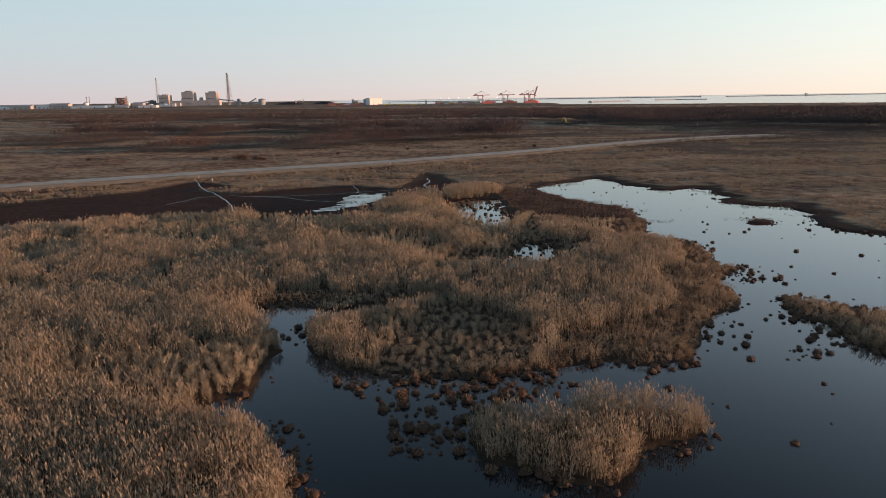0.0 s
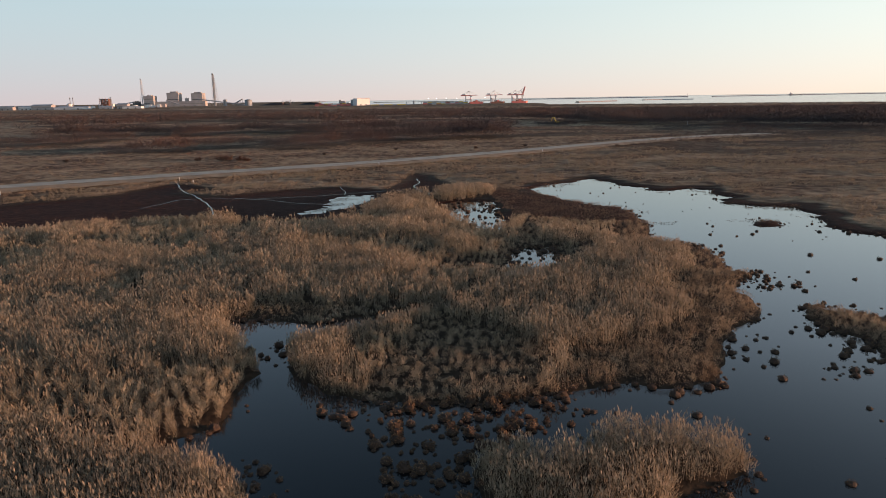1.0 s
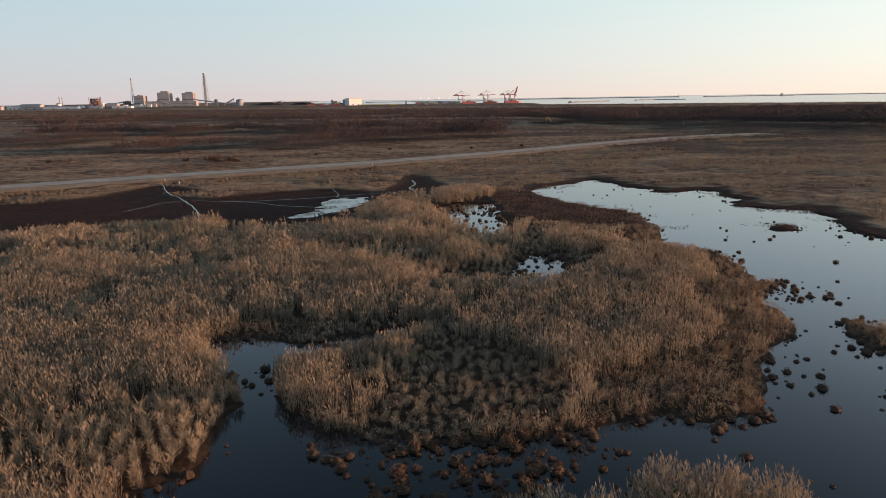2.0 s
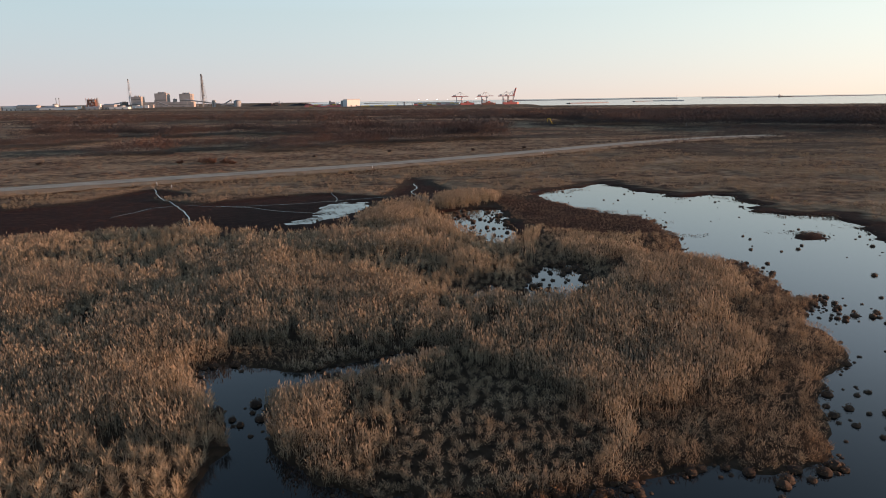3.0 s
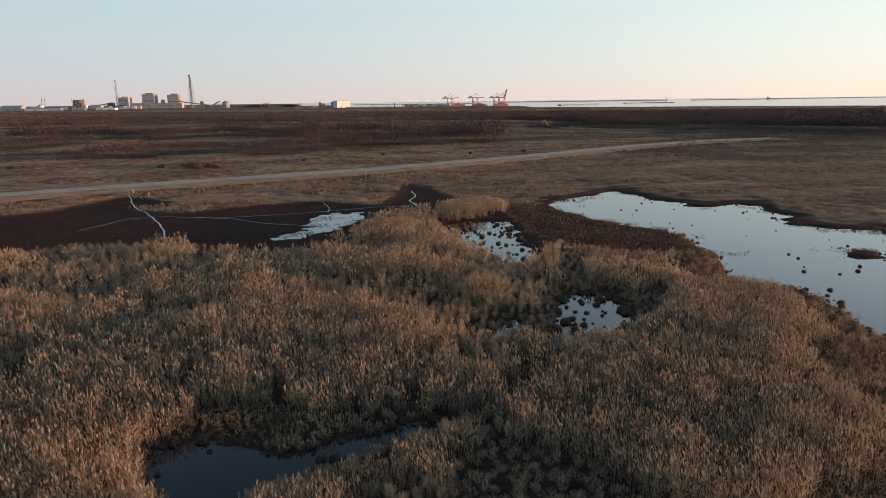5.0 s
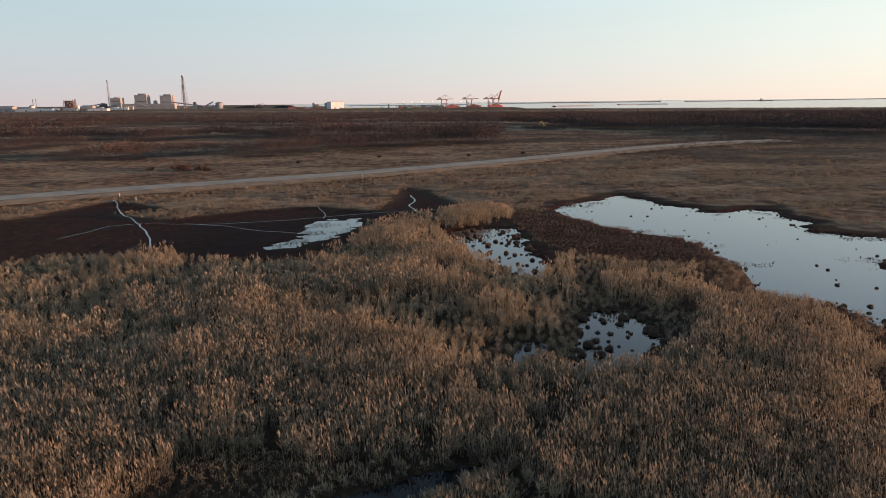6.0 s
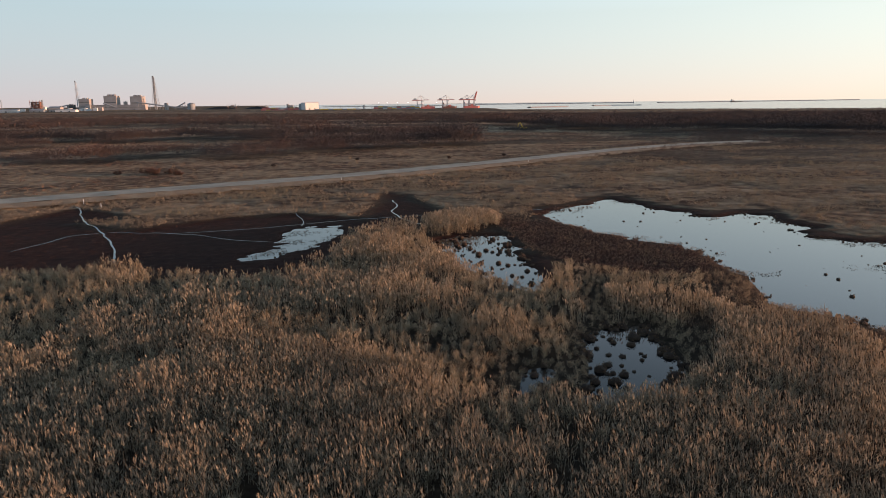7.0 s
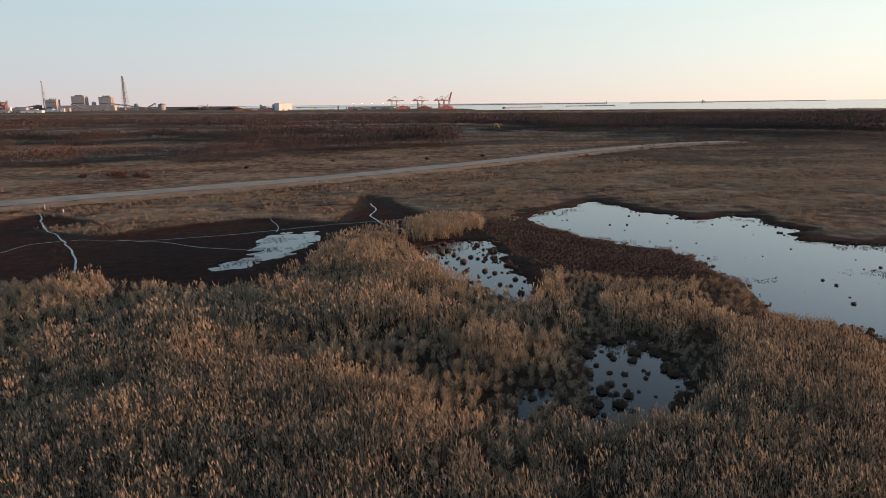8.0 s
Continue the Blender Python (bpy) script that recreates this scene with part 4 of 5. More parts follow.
def wood(name, bounds, step, twigs, w, long, seed, label):
    x, y = scatter(*bounds, step, seed)
    x, y = x[np.abs(x) < 60 + 0.78 * y], y[np.abs(x) < 60 + 0.78 * y]
    lump = wood_lump(x, y)
    r, side = from_line(x, y, ROAD)
    keep = (lump > 0) & (inside_by(x, y, SEA) < -12) & (r > 9) & ((y < 1720) | (x < -330))
    x, y, lump = x[keep], y[keep], lump[keep]
    h = belts(x, y)[1] * np.where(y < 560, 1.3, 1.05) * (0.5 + 0.35 * np.clip(lump * 1.5, 0, 1) + 0.22 * vnoise(x, y, 17, 64) + 0.24 * np.random.RandomState(seed + 1).rand(len(x)))
    h = h * np.clip(1.45 - y / 1400, 0.35, 1)  # lower scrub towards the windy shore
    return bushes(name, x, y, h, twigs, w, seed + 2, [TWIG], label, "woodland", 0.7, long)


wood("shrub_belt", (-260, 300, 190, 410), 3.0, 70, 0.044, 0.085, 400, "belts of bare dark russet shrubs beyond the road")
wood("shrub_belt", (-420, 420, 410, 560), 4.2, 56, 0.065, 0.10, 405, "belts of bare dark russet shrubs on the plain")
wood("woodland", (-760, 760, 560, 900), 6.4, 40, 0.11, 0.12, 410, "bare brown scrub woodland on the plain")
wood("woodland", (-1500, 1300, 900, 2260), 14.0, 18, 0.24, 0.20, 420, "distant bare scrub woodland reaching to the shore")

# scattered bushes in the open land between the thickets
rx, ry = scatter(-260, 300, 232, 640, 3.8, 415)
rr, rside = from_line(rx, ry, ROAD)
chance = 0.12 + 0.55 * np.clip((rx - 15) / 60, 0, 1) * np.clip((ry - 270) / 60, 0, 1)
keep = (np.random.RandomState(416).rand(len(rx)) < chance * (0.6 + 0.8 * vnoise(rx, ry, 26, 417))) & (wood_lump(rx, ry) < 0.05) & (rr > 9) & (rside > 0) & (np.abs(rx) < 30 + 0.72 * ry)
bushes("open_scrub", rx[keep], ry[keep], 0.5 + 1.3 * np.random.RandomState(418).rand(keep.sum()) ** 2, 34, 0.08, 419, [TWIG], "single low bare bushes in the open grassland", "scrub", 0.8)

rx, ry = scatter(-240, 190, 140, 430, 2.2, 345)
rr, rside = from_line(rx, ry, ROAD)
keep = (rr > 4.6) & (rside > 0) & (np.abs(rx) < 20 + 0.7 * ry) & (wood_lump(rx, ry) < 0.1) & (vnoise(rx, ry * 1.6, 9, 346) + 0.5 * vnoise(rx, ry, 3, 347) > -0.45)
rx, ry = rx[keep], ry[keep]
tagged(tuft_stand("field_grass", rx, ry, 0.5 + 0.2 * vnoise(rx, ry, 7, 348), 349, 16, 1.0, 0.14, VERGE_GRASS), "tan rough grassland beyond the gravel road", "grass", "", "stuff")

rx, ry = scatter(-230, 200, 140, 420, 2.2, 350)
rr, rside = from_line(rx, ry, ROAD)
keep = (rr > 8) & (rside > 0) & (vnoise(rx, ry * 2.5, 26, 351) + 0.5 * vnoise(rx, ry, 6, 352) > 0.28) & (np.abs(rx) < 30 + 0.7 * ry) & (wood_lump(rx, ry) < 0)
bushes("field_scrub", rx[keep], ry[keep], 0.4 + 0.7 * np.random.RandomState(353).rand(keep.sum()) ** 2, 12, 0.12, 354, [RED_TWIG], "patches of low russet scrub in the grassland", "scrub", 0.9, 0.3)
rx, ry = scatter(78, 104, 446, 458, 2.2, 440)
bushes("willow_scrub", rx, ry, 2.6 + 1.2 * np.random.RandomState(441).rand(len(rx)), 50, 0.055, 442, [TWIG], "bare willow scrub in front of the parked excavator", "scrub")
rx, ry = scatter(70, 175, 255, 330, 2.2, 430)
rr, rside = from_line(rx, ry, ROAD)
keep = (rr > 4.5) & (rr < 15) & (vnoise(rx, ry, 9, 431) > -0.1)
bushes("roadside_scrub", rx[keep], ry[keep], 0.8 + 0.9 * np.random.RandomState(432).rand(keep.sum()), 40, 0.07, 433, [TWIG], "low bare scrub crowding the road's edge", "scrub")


# ---- single shrubs ----
def shrub(x, y, tall, seed, mat, label):
    """A bare many-stemmed shrub: stems, and a rounded mist of twigs."""
    rnd = random.Random(seed)
    ob = thing("shrub", x, y, float(ground_height(np.array([x]), np.array([y]))[0]) - 0.05, 0, label, "shrub", "single shrubs")
    bm, tips = bmesh.new(), []
    for _ in range(13):
        a, r = rnd.uniform(0, 6.28), rnd.uniform(0.1, 0.95) * tall
        mid = Vector((math.cos(a) * r * 0.65, math.sin(a) * r * 0.65, tall * rnd.uniform(0.08, 0.2)))
        end = Vector((math.cos(a) * r, math.sin(a) * r, tall * 0.7 * math.sqrt(max(0.04, 1 - (r / tall) ** 2)) * rnd.uniform(0.7, 1)))
        bar(bm, (math.cos(a) * 0.1, math.sin(a) * 0.1, 0), mid, 0.05, 0.035, 4)
        bar(bm, mid, end, 0.035, 0.015, 4)
        tips += [mid.lerp(end, k) for k in (0.0, 0.3, 0.6, 1.0)]
    part("trunk", bm, BARK, ob)
    bm = bmesh.new()
    for q in tips:
        for _ in range(24):
            w = Vector((rnd.gauss(0, 1), rnd.gauss(0, 1), rnd.uniform(-0.1, 1.3))).normalized() * tall * rnd.uniform(0.12, 0.3)
            side = w.cross(Vector((rnd.random(), rnd.random(), rnd.random()))).normalized() * 0.035
            v = [bm.verts.new(p) for p in (q, q + w * 0.5 + side, q + w, q + w * 0.5 - side)]
            bm.faces.new(v)
    part("crown", bm, mat, ob)
    return ob


for k, (x, y, h) in enumerate([(-63.7, 228, 3.0), (-67, 231, 2.4), (-60, 229, 2.0), (-74, 230, 1.6), (-57, 226, 1.4)]):
    shrub(x, y, h, 500 + k, RED_TWIG, "rounded russet bare shrub in the grassland")
for k, (x, y, h) in enumerate([(-10, 262, 1.1), (20, 262, 1.2), (40, 268, 1.1), (-120, 236, 1.2), (-35, 246, 1.0)]):
    shrub(x, y, h, 520 + k, TWIG, "grey-brown bare shrub in the grassland")


# ---- small things by the road ----
def marker_post(x, y):
    ob = thing("marker_post", x, y, float(ground_height(np.array([x]), np.array([y]))[0]) - 0.05, 0, "small white marker post beside the gravel road", "post", "posts beside the road")
    part("post", box(bmesh.new(), -0.06, 0.06, -0.06, 0.06, 0, 0.8, 0.02), WHITE, ob)
    part("cap", box(bmesh.new(), -0.08, 0.08, -0.08, 0.08, 0.8, 0.86, 0.02), WHITE, ob)


for x, y in [(-60.5, 172.5), (-55.5, 167.5), (-13, 199.5), (41, 236), (-92, 153)]:
    marker_post(x, y)

pole = thing("marker_pole", 169, 430, 0.4, 0, "thin pale pole in the scrub", "pole")
part("shaft", bar(bmesh.new(), (0, 0, 0), (0, 0, 4.5), 0.12, 0.09), PALE, pole)
part("foot", box(bmesh.new(), -0.3, 0.3, -0.3, 0.3, -0.1, 0.2, 0.03), GREY, pole)

digger = thing("excavator", 92, 462, 0.4, 25, "yellow excavator parked in the scrub", "excavator")
for sx in (-1.2, 1.2):
    part("track", box(bmesh.new(), sx - 0.3, sx + 0.3, -1.9, 1.9, 0, 0.9, 0.25), DARK, digger, "dark crawler track")
house = part("cab_house", box(box(bmesh.new(), -1.4, 1.4, -1.9, 0.9, 1.0, 2.1, 0.12), -1.4, -0.3, -0.3, 1.3, 1.0, 3.0, 0.12), YELLOW, digger)
part("window", box(bmesh.new(), -1.42, -0.28, 0.1, 1.32, 2.1, 2.85), DARK, house, "dark cab glass")
part("boom", bar(bar(bmesh.new(), (0.2, 0.8, 1.8), (0.2, 3.2, 4.8), 0.32, 0.28), (0.2, 3.2, 4.8), (0.2, 5.4, 4.6), 0.28, 0.22), YELLOW, digger)
stick = part("stick", bar(bmesh.new(), (0.2, 5.4, 4.6), (0.2, 6.0, 1.8), 0.22, 0.16), YELLOW, digger)
part("bucket", box(bmesh.new(), -0.4, 0.8, 5.5, 6.4, 0.9, 1.9, 0.2), DARK, stick)


# ---- works and harbour on the skyline ----
def far_place(x, y):
    return float(ground_height(np.array([float(x)]), np.array([float(y)]))[0]) - 0.3


def lattice(bm, foot, top, w0, w1, levels, r):
    """A square lattice mast."""
    foot, top = Vector(foot), Vector(top)
    corners = [(-1, -1), (1, -1), (1, 1), (-1, 1)]
    rings = []
    for k in range(levels + 1):
        c, w = foot.lerp(top, k / levels), (w0 + (w1 - w0) * k / levels) / 2
        rings.append([c + Vector((a * w, b * w, 0)) for a, b in corners])
    for low, high in zip(rings, rings[1:]):
        for k in range(4):
            bar(bm, low[k], high[k], r, r, 4)
            bar(bm, low[k], high[(k + 1) % 4], r * 0.6, r * 0.6, 4)
            bar(bm, high[k], high[(k + 1) % 4], r * 0.6, r * 0.6, 4)
    return bm


def chimney(x, y, h, lean, label, r=2.8, mat=None, spread=24):
    ob = thing("chimney", x, y, far_place(x, y), 0, label, "chimney", "power station chimneys")
    part("flue", bar(bmesh.new(), (0, 0, 0), (0, 0, h), r, r * 0.68, 14), mat or GREY, ob)
    part("flue", bar(bmesh.new(), (5.5, 0, 0), (3.0, 0, h * 0.97), r * 0.57, r * 0.46, 12), mat or GREY, ob)
    part("support_frame", lattice(bmesh.new(), (1 + lean * 0.12, 0, 0), (1.0, 0, h * 0.96), spread, 7 * r / 2.8, 11, 0.4 * r / 2.8), mat or GREY, ob, "blue-grey steel lattice round the flues")
    part("crown", bar(bmesh.new(), (0, 0, h - 5), (0, 0, h + 0.6), r * 1.15, r * 1.15, 14), DARK, ob, "dark band at the top")
    for z in (h * 0.33, h * 0.66):
        part("platform", bar(bmesh.new(), (1, 0, z), (1, 0, z + 0.8), r * 2.2, r * 2.2, 10), GREY, ob)


def building(name, x, y, w, d, h, mat, label, category, turn=0.0, group="", roof=None, bands=0, doors=0, boxes=0, gable=0.0):
    """A block with plinth, walls, parapet or gable roof, and what shows on it: window bands, doors, roof boxes."""
    ob = thing(name, x, y, far_place(x, y), turn, label, category, group)
    part("wall", box(bmesh.new(), -w / 2, w / 2, -d / 2, d / 2, 0, h, min(w, h) * 0.01), mat, ob)
    if gable:
        bm = bmesh.new()
        v = [bm.verts.new(p) for p in ((-w / 2 - 0.4, -d / 2 - 0.4, h), (-w / 2 - 0.4, d / 2 + 0.4, h), (-w / 2 - 0.4, 0, h + gable), (w / 2 + 0.4, -d / 2 - 0.4, h), (w / 2 + 0.4, d / 2 + 0.4, h), (w / 2 + 0.4, 0, h + gable))]
        for f in ((0, 1, 2), (3, 5, 4), (0, 2, 5, 3), (1, 4, 5, 2), (0, 3, 4, 1)):
            bm.faces.new([v[q] for q in f])
        part("roof", bm, roof or GREY, ob)
    else:
        part("roof", box(bmesh.new(), -w / 2 - 0.4, w / 2 + 0.4, -d / 2 - 0.4, d / 2 + 0.4, h, h + 0.9, 0.1), roof or mat, ob)
    for k in range(bands):
        z = h * (k + 0.7) / (bands + 0.4)
        part("window_band", box(bmesh.new(), -w * 0.45, w * 0.45, -d / 2 - 0.15, -d / 2 + 0.3, z, z + h * 0.05), DARK, ob, "dark strip of windows")
    for k in range(doors):
        q = -w * 0.4 + w * 0.8 * (k + 0.5) / doors
        part("door", box(bmesh.new(), q - 2, q + 2, -d / 2 - 0.2, -d / 2 + 0.3, 0, min(4.5, h * 0.6)), DARK, ob, "dark roller door")
    for k in range(boxes):
        q = -w * 0.35 + w * 0.7 * (k + 0.5) / boxes
        part("roof_box", box(bmesh.new(), q - w * 0.06, q + w * 0.06, -d * 0.2, d * 0.2, h + 0.9, h + 0.9 + h * 0.10, 0.2), mat, ob)
    return ob


chimney(-852, 2900, 131, 24, "tall pale power station chimney in a steel lattice")
chimney(-1149, 2900, 114, 22, "tall slim power station chimney in a steel lattice", 1.5, STEEL_PALE, 20)
building("boiler_house", -1020, 2910, 48, 44, 55, PALE, "tall pale boiler house of a power station", "building", 0, "boiler houses", bands=1, boxes=3)
building("boiler_house", -921, 2910, 46, 44, 52, PALE, "tall pale boiler house of a power station", "building", 0, "boiler houses", bands=1, boxes=3)
building("turbine_hall", -985, 2870, 215, 30, 20, PALE, "long low pale turbine hall", "building", bands=1, doors=4)
building("bunker_building", -1113, 2890, 40, 40, 43, PALE, "pale block with grey stair tower beside the chimney", "building", bands=2, boxes=2)
building("pump_house", -1090, 2850, 16, 16, 24, GREY, "grey service tower of the power station", "building", bands=1)
building("stair_tower", -968, 2905, 12, 12, 32, PALE, "narrow pale tower between boiler houses", "building", boxes=1)
building("service_building", -1165, 2880, 24, 20, 22, DARK, "dark service block at the chimney foot", "building", boxes=2)


def conveyor(a, b, label):
    """A covered conveyor bridge from a to b on trestles."""
    a, b = Vector(a), Vector(b)
    ob = thing("conveyor", a.x, a.y, 0, 0, label, "conveyor", "coal conveyors")
    part("gallery", bar(bmesh.new(), Vector((0, 0, a.z)), b - Vector((a.x, a.y, 0)), 2.2, 2.2, 4), GREY, ob)
    for k in (0.25, 0.5, 0.75, 0.97):
        q = a.lerp(b, k) - Vector((a.x, a.y, 0))
        bm = bar(bmesh.new(), (q.x - 3, q.y, -0.5), (q.x - 0.5, q.y, q.z - 1.5), 0.5, 0.5, 4)
        part("trestle", bar(bm, (q.x + 3, q.y, -0.5), (q.x + 0.5, q.y, q.z - 1.5), 0.5, 0.5, 4), GREY, ob)


conveyor((-690, 2760, 4), (-880, 2760, 30), "long sloping coal conveyor bridge")
conveyor((-955, 2800, 6), (-1015, 2800, 28), "short sloping conveyor up to the turbine hall")
conveyor((-722, 2690, 6), (-682, 2690, 27), "short dark conveyor up to the round tank")
conveyor((-1250, 2860, 8), (-1165, 2860, 22), "long low conveyor leading to the chimney")


def tank(x, y, r, h, mat, label, category="tank"):
    ob = thing(category, x, y, far_place(x, y), 0, label, category)
    part("shell", bar(bmesh.new(), (0, 0, 0), (0, 0, h), r, r, 20), mat, ob)
    part("roof", bar(bmesh.new(), (0, 0, h), (0, 0, h + r * 0.3), r * 1.01, r * 0.3, 20), GREY, ob)
    part("railing", bar(bmesh.new(), (0, 0, h - 0.2), (0, 0, h + 0.9), r * 1.03, r * 1.03, 20), DARK, ob)
    part("ladder", box(bmesh.new(), -0.5, 0.5, -r - 0.5, -r + 0.1, 0, h), DARK, ob)


tank(-663, 2700, 14, 21, GREY, "grey round coal silo with conical roof", "silo")
tank(-753, 2700, 7, 24, PALE, "slim pale transfer tower", "silo")
tank(-1250, 2500, 9, 17, WHITE, "white round storage tank near the sheds", "tank")
tank(-1262, 2760, 7, 12, GREY, "low grey storage tank", "tank")


def coal_heap(x, y, w, d, h, seed):
    rnd = random.Random(seed)
    bm = bmesh.new()
    n, grid = 22, []
    for i in range(n + 1):
        grid.append([bm.verts.new((w * (i / n - 0.5), d * (j / 6 - 0.5), h * min(1, 3.2 * min(i / n, 1 - i / n)) * (1 - abs(j / 3 - 1)) * rnd.uniform(0.8, 1.1) * 1.2 - 0.3)) for j in range(7)])
    for i in range(n):
        for j in range(6):
            bm.faces.new((grid[i][j], grid[i + 1][j], grid[i + 1][j + 1], grid[i][j + 1]))
    ob = part("coal_heap", bm, COAL)
    ob.location = (x, y, far_place(x, y))
    tagged(ob, "long dark coal heap in the storage yard", "coal heap", "coal heaps")


for k, (x, w, h) in enumerate([(-560, 130, 8), (-420, 120, 8), (-300, 90, 7)]):
    coal_heap(x, 2720, w, 40, h, 600 + k)


def stacker(x, y, h, turn):
    """A coal stacker: portal, slewing mast, long boom with stays and counterweight."""
    ob = thing("coal_stacker", x, y, far_place(x, y), turn, "small rail-mounted coal stacker with a long boom", "stacker", "coal stackers")
    bm = bmesh.new()
    for a in (-4, 4):
        for b in (-4, 4):
            bar(bm, (a, b, 0), (a * 0.5, b * 0.5, h * 0.5), 0.7, 0.6, 5)
    part("portal", bm, RUST, ob)
    part("house", box(bmesh.new(), -3, 3, -3, 3, h * 0.5, h * 0.75, 0.3), PALE, ob)
    part("mast", lattice(bmesh.new(), (0, 0, h * 0.7), (-2, 0, h * 1.15), 3, 1.2, 3, 0.25), GREY, ob)
    part("boom", lattice(bmesh.new(), (2, 0, h * 0.7), (24, 0, h * 0.95), 2.2, 1.4, 8, 0.3), RUST, ob)
    part("counterweight", box(bmesh.new(), -13, -9, -2, 2, h * 0.55, h * 0.8, 0.3), DARK, ob)
    part("stay", bar(bmesh.new(), (-2, 0, h * 1.15), (20, 0, h * 0.93), 0.2, 0.2, 4), GREY, ob)


for x, h, turn in [(-528, 15, 10), (-500, 17, 170), (-385, 13, 20)]:
    stacker(x, 2690, h, turn)

building("silo_block", -296, 2700, 20, 16, 15, PALE, "cluster of pale grain silos and hoist tower", "building", boxes=2, bands=1)
building("hoist_tower", -307, 2705, 8, 8, 20, PALE, "narrow pale hoist tower", "building", boxes=1)
building("hoist_tower", -277, 2690, 14, 12, 10, WHITE, "low white works beside the silos", "building", boxes=1)

building("cold_store", -170, 2050, 46, 21, 20, WHITE, "plain white windowless warehouse lit by evening sun", "building", 40, roof=PALE, doors=2)
building("side_store", -194, 2066, 12, 14, 17, GREY, "grey annexe of the white warehouse", "building", 40, bands=3)


def container(x, y, z, turn, mat, words):
    """A freight container with corner posts, ribs and doors."""
    ob = thing("container", x, y, z, turn, words, "container", "freight containers")
    part("body", box(bmesh.new(), -6.1, 6.1, -1.2, 1.2, 0.1, 2.6, 0.05), mat, ob)
    bm = bmesh.new()
    for k in range(12):
        box(bm, -5.9 + k * 1.05, -5.5 + k * 1.05, -1.26, -1.2, 0.25, 2.45)
    part("ribs", bm, mat, ob)
    part("doors", box(bmesh.new(), 6.1, 6.18, -1.1, 1.1, 0.2, 2.5), GREY, ob)


rnd = random.Random(7)
TONES = [(RED, "red steel freight container stacked on the quay"), (RUST, "rust-brown steel freight container stacked on the quay"), (WHITE, "white steel freight container stacked on the quay"),
         (GREY, "grey steel freight container stacked on the quay"), (YELLOW, "yellow steel freight container stacked on the quay")]
for k in range(44):
    x = -300 + (k // 2) * 13.2 if k < 24 else 20 + (k // 2 - 12) * 13.5
    if -205 < x < -145:
        x -= 70
    mat, words = TONES[0 if (k < 24 and rnd.random() < 0.7) else rnd.randrange(5)]
    container(x, 2035 + rnd.uniform(-6, 6), far_place(x, 2035) + (k % 2) * 2.62, rnd.uniform(-3, 3), mat, words)
    container(x + rnd.uniform(-0.4, 0.4), 2048 + rnd.uniform(-4, 4), far_place(x, 2048) + (k % 2) * 5.24 + 0.01, rnd.uniform(-3, 3), *TONES[rnd.randrange(5)])
    container(x + rnd.uniform(-0.4, 0.4), 2058, far_place(x, 2058) + (k % 2) * 2.62, 0, *TONES[rnd.randrange(5)])
for k in range(10):
    x = -148 + k * 13
    mat, words = TONES[4 if k % 3 else 3]
    container(x, 2030, far_place(x, 2030), 0, mat, words)


def crane(x, y, raised, group="gantry cranes"):
    """A ship-to-shore gantry: four legs, sill and portal beams, girder, boom, apex, stays, trolley and cab."""
    ob = thing("gantry_crane", x, y, far_place(x, y), 0, "red and white container gantry crane with " + ("raised boom" if raised else "lowered boom"), "crane", group)
    for a in (-7, 7):
        for b in (-6, 6):
            part("leg", box(bmesh.new(), a - 0.8, a + 0.8, b - 0.8, b + 0.8, 0, 24, 0.1), WHITE, ob)
    for b in (-6, 6):
        part("sill_beam", box(bmesh.new(), -8, 8, b - 0.9, b + 0.9, 1, 2.8, 0.1), RED, ob)
        part("portal_beam", box(bmesh.new(), -8, 8, b - 0.8, b + 0.8, 12, 13.6, 0.1), WHITE, ob)
    part("girder", box(bmesh.new(), -22, 8, -2.2, 2.2, 23.5, 26.0, 0.1), RED, ob)
    part("apex_frame", bar(bar(bmesh.new(), (-7, 0, 26), (3, 0, 38), 0.7, 0.6, 5), (7, 0, 26), (3, 0, 38), 0.7, 0.6, 5), WHITE, ob)
    end = Vector((15, 0, 48)) if raised else Vector((27, 0, 25.5))
    part("boom", lattice(bmesh.new(), (8, 0, 25), end, 3.6, 2.4, 6, 0.75), RED, ob)
    for q in (0.5, 0.95):
        part("stay", bar(bmesh.new(), (3, 0, 38), Vector((8, 0, 26)).lerp(end, q), 0.25, 0.25, 4), WHITE, ob)
    part("back_stay", bar(bmesh.new(), (3, 0, 38), (-20, 0, 26), 0.25, 0.25, 4), WHITE, ob)
    part("machine_house", box(bmesh.new(), -17, -9, -2.6, 2.6, 26, 30, 0.2), WHITE, ob)
    part("cab", box(bmesh.new(), 9, 12, -1.5, 1.5, 20.5, 23.3, 0.2), WHITE, ob)
    return ob


crane(149, 2050, False)
crane(224, 2050, False)
crane(288, 2050, False)
crane(306, 2058, True)


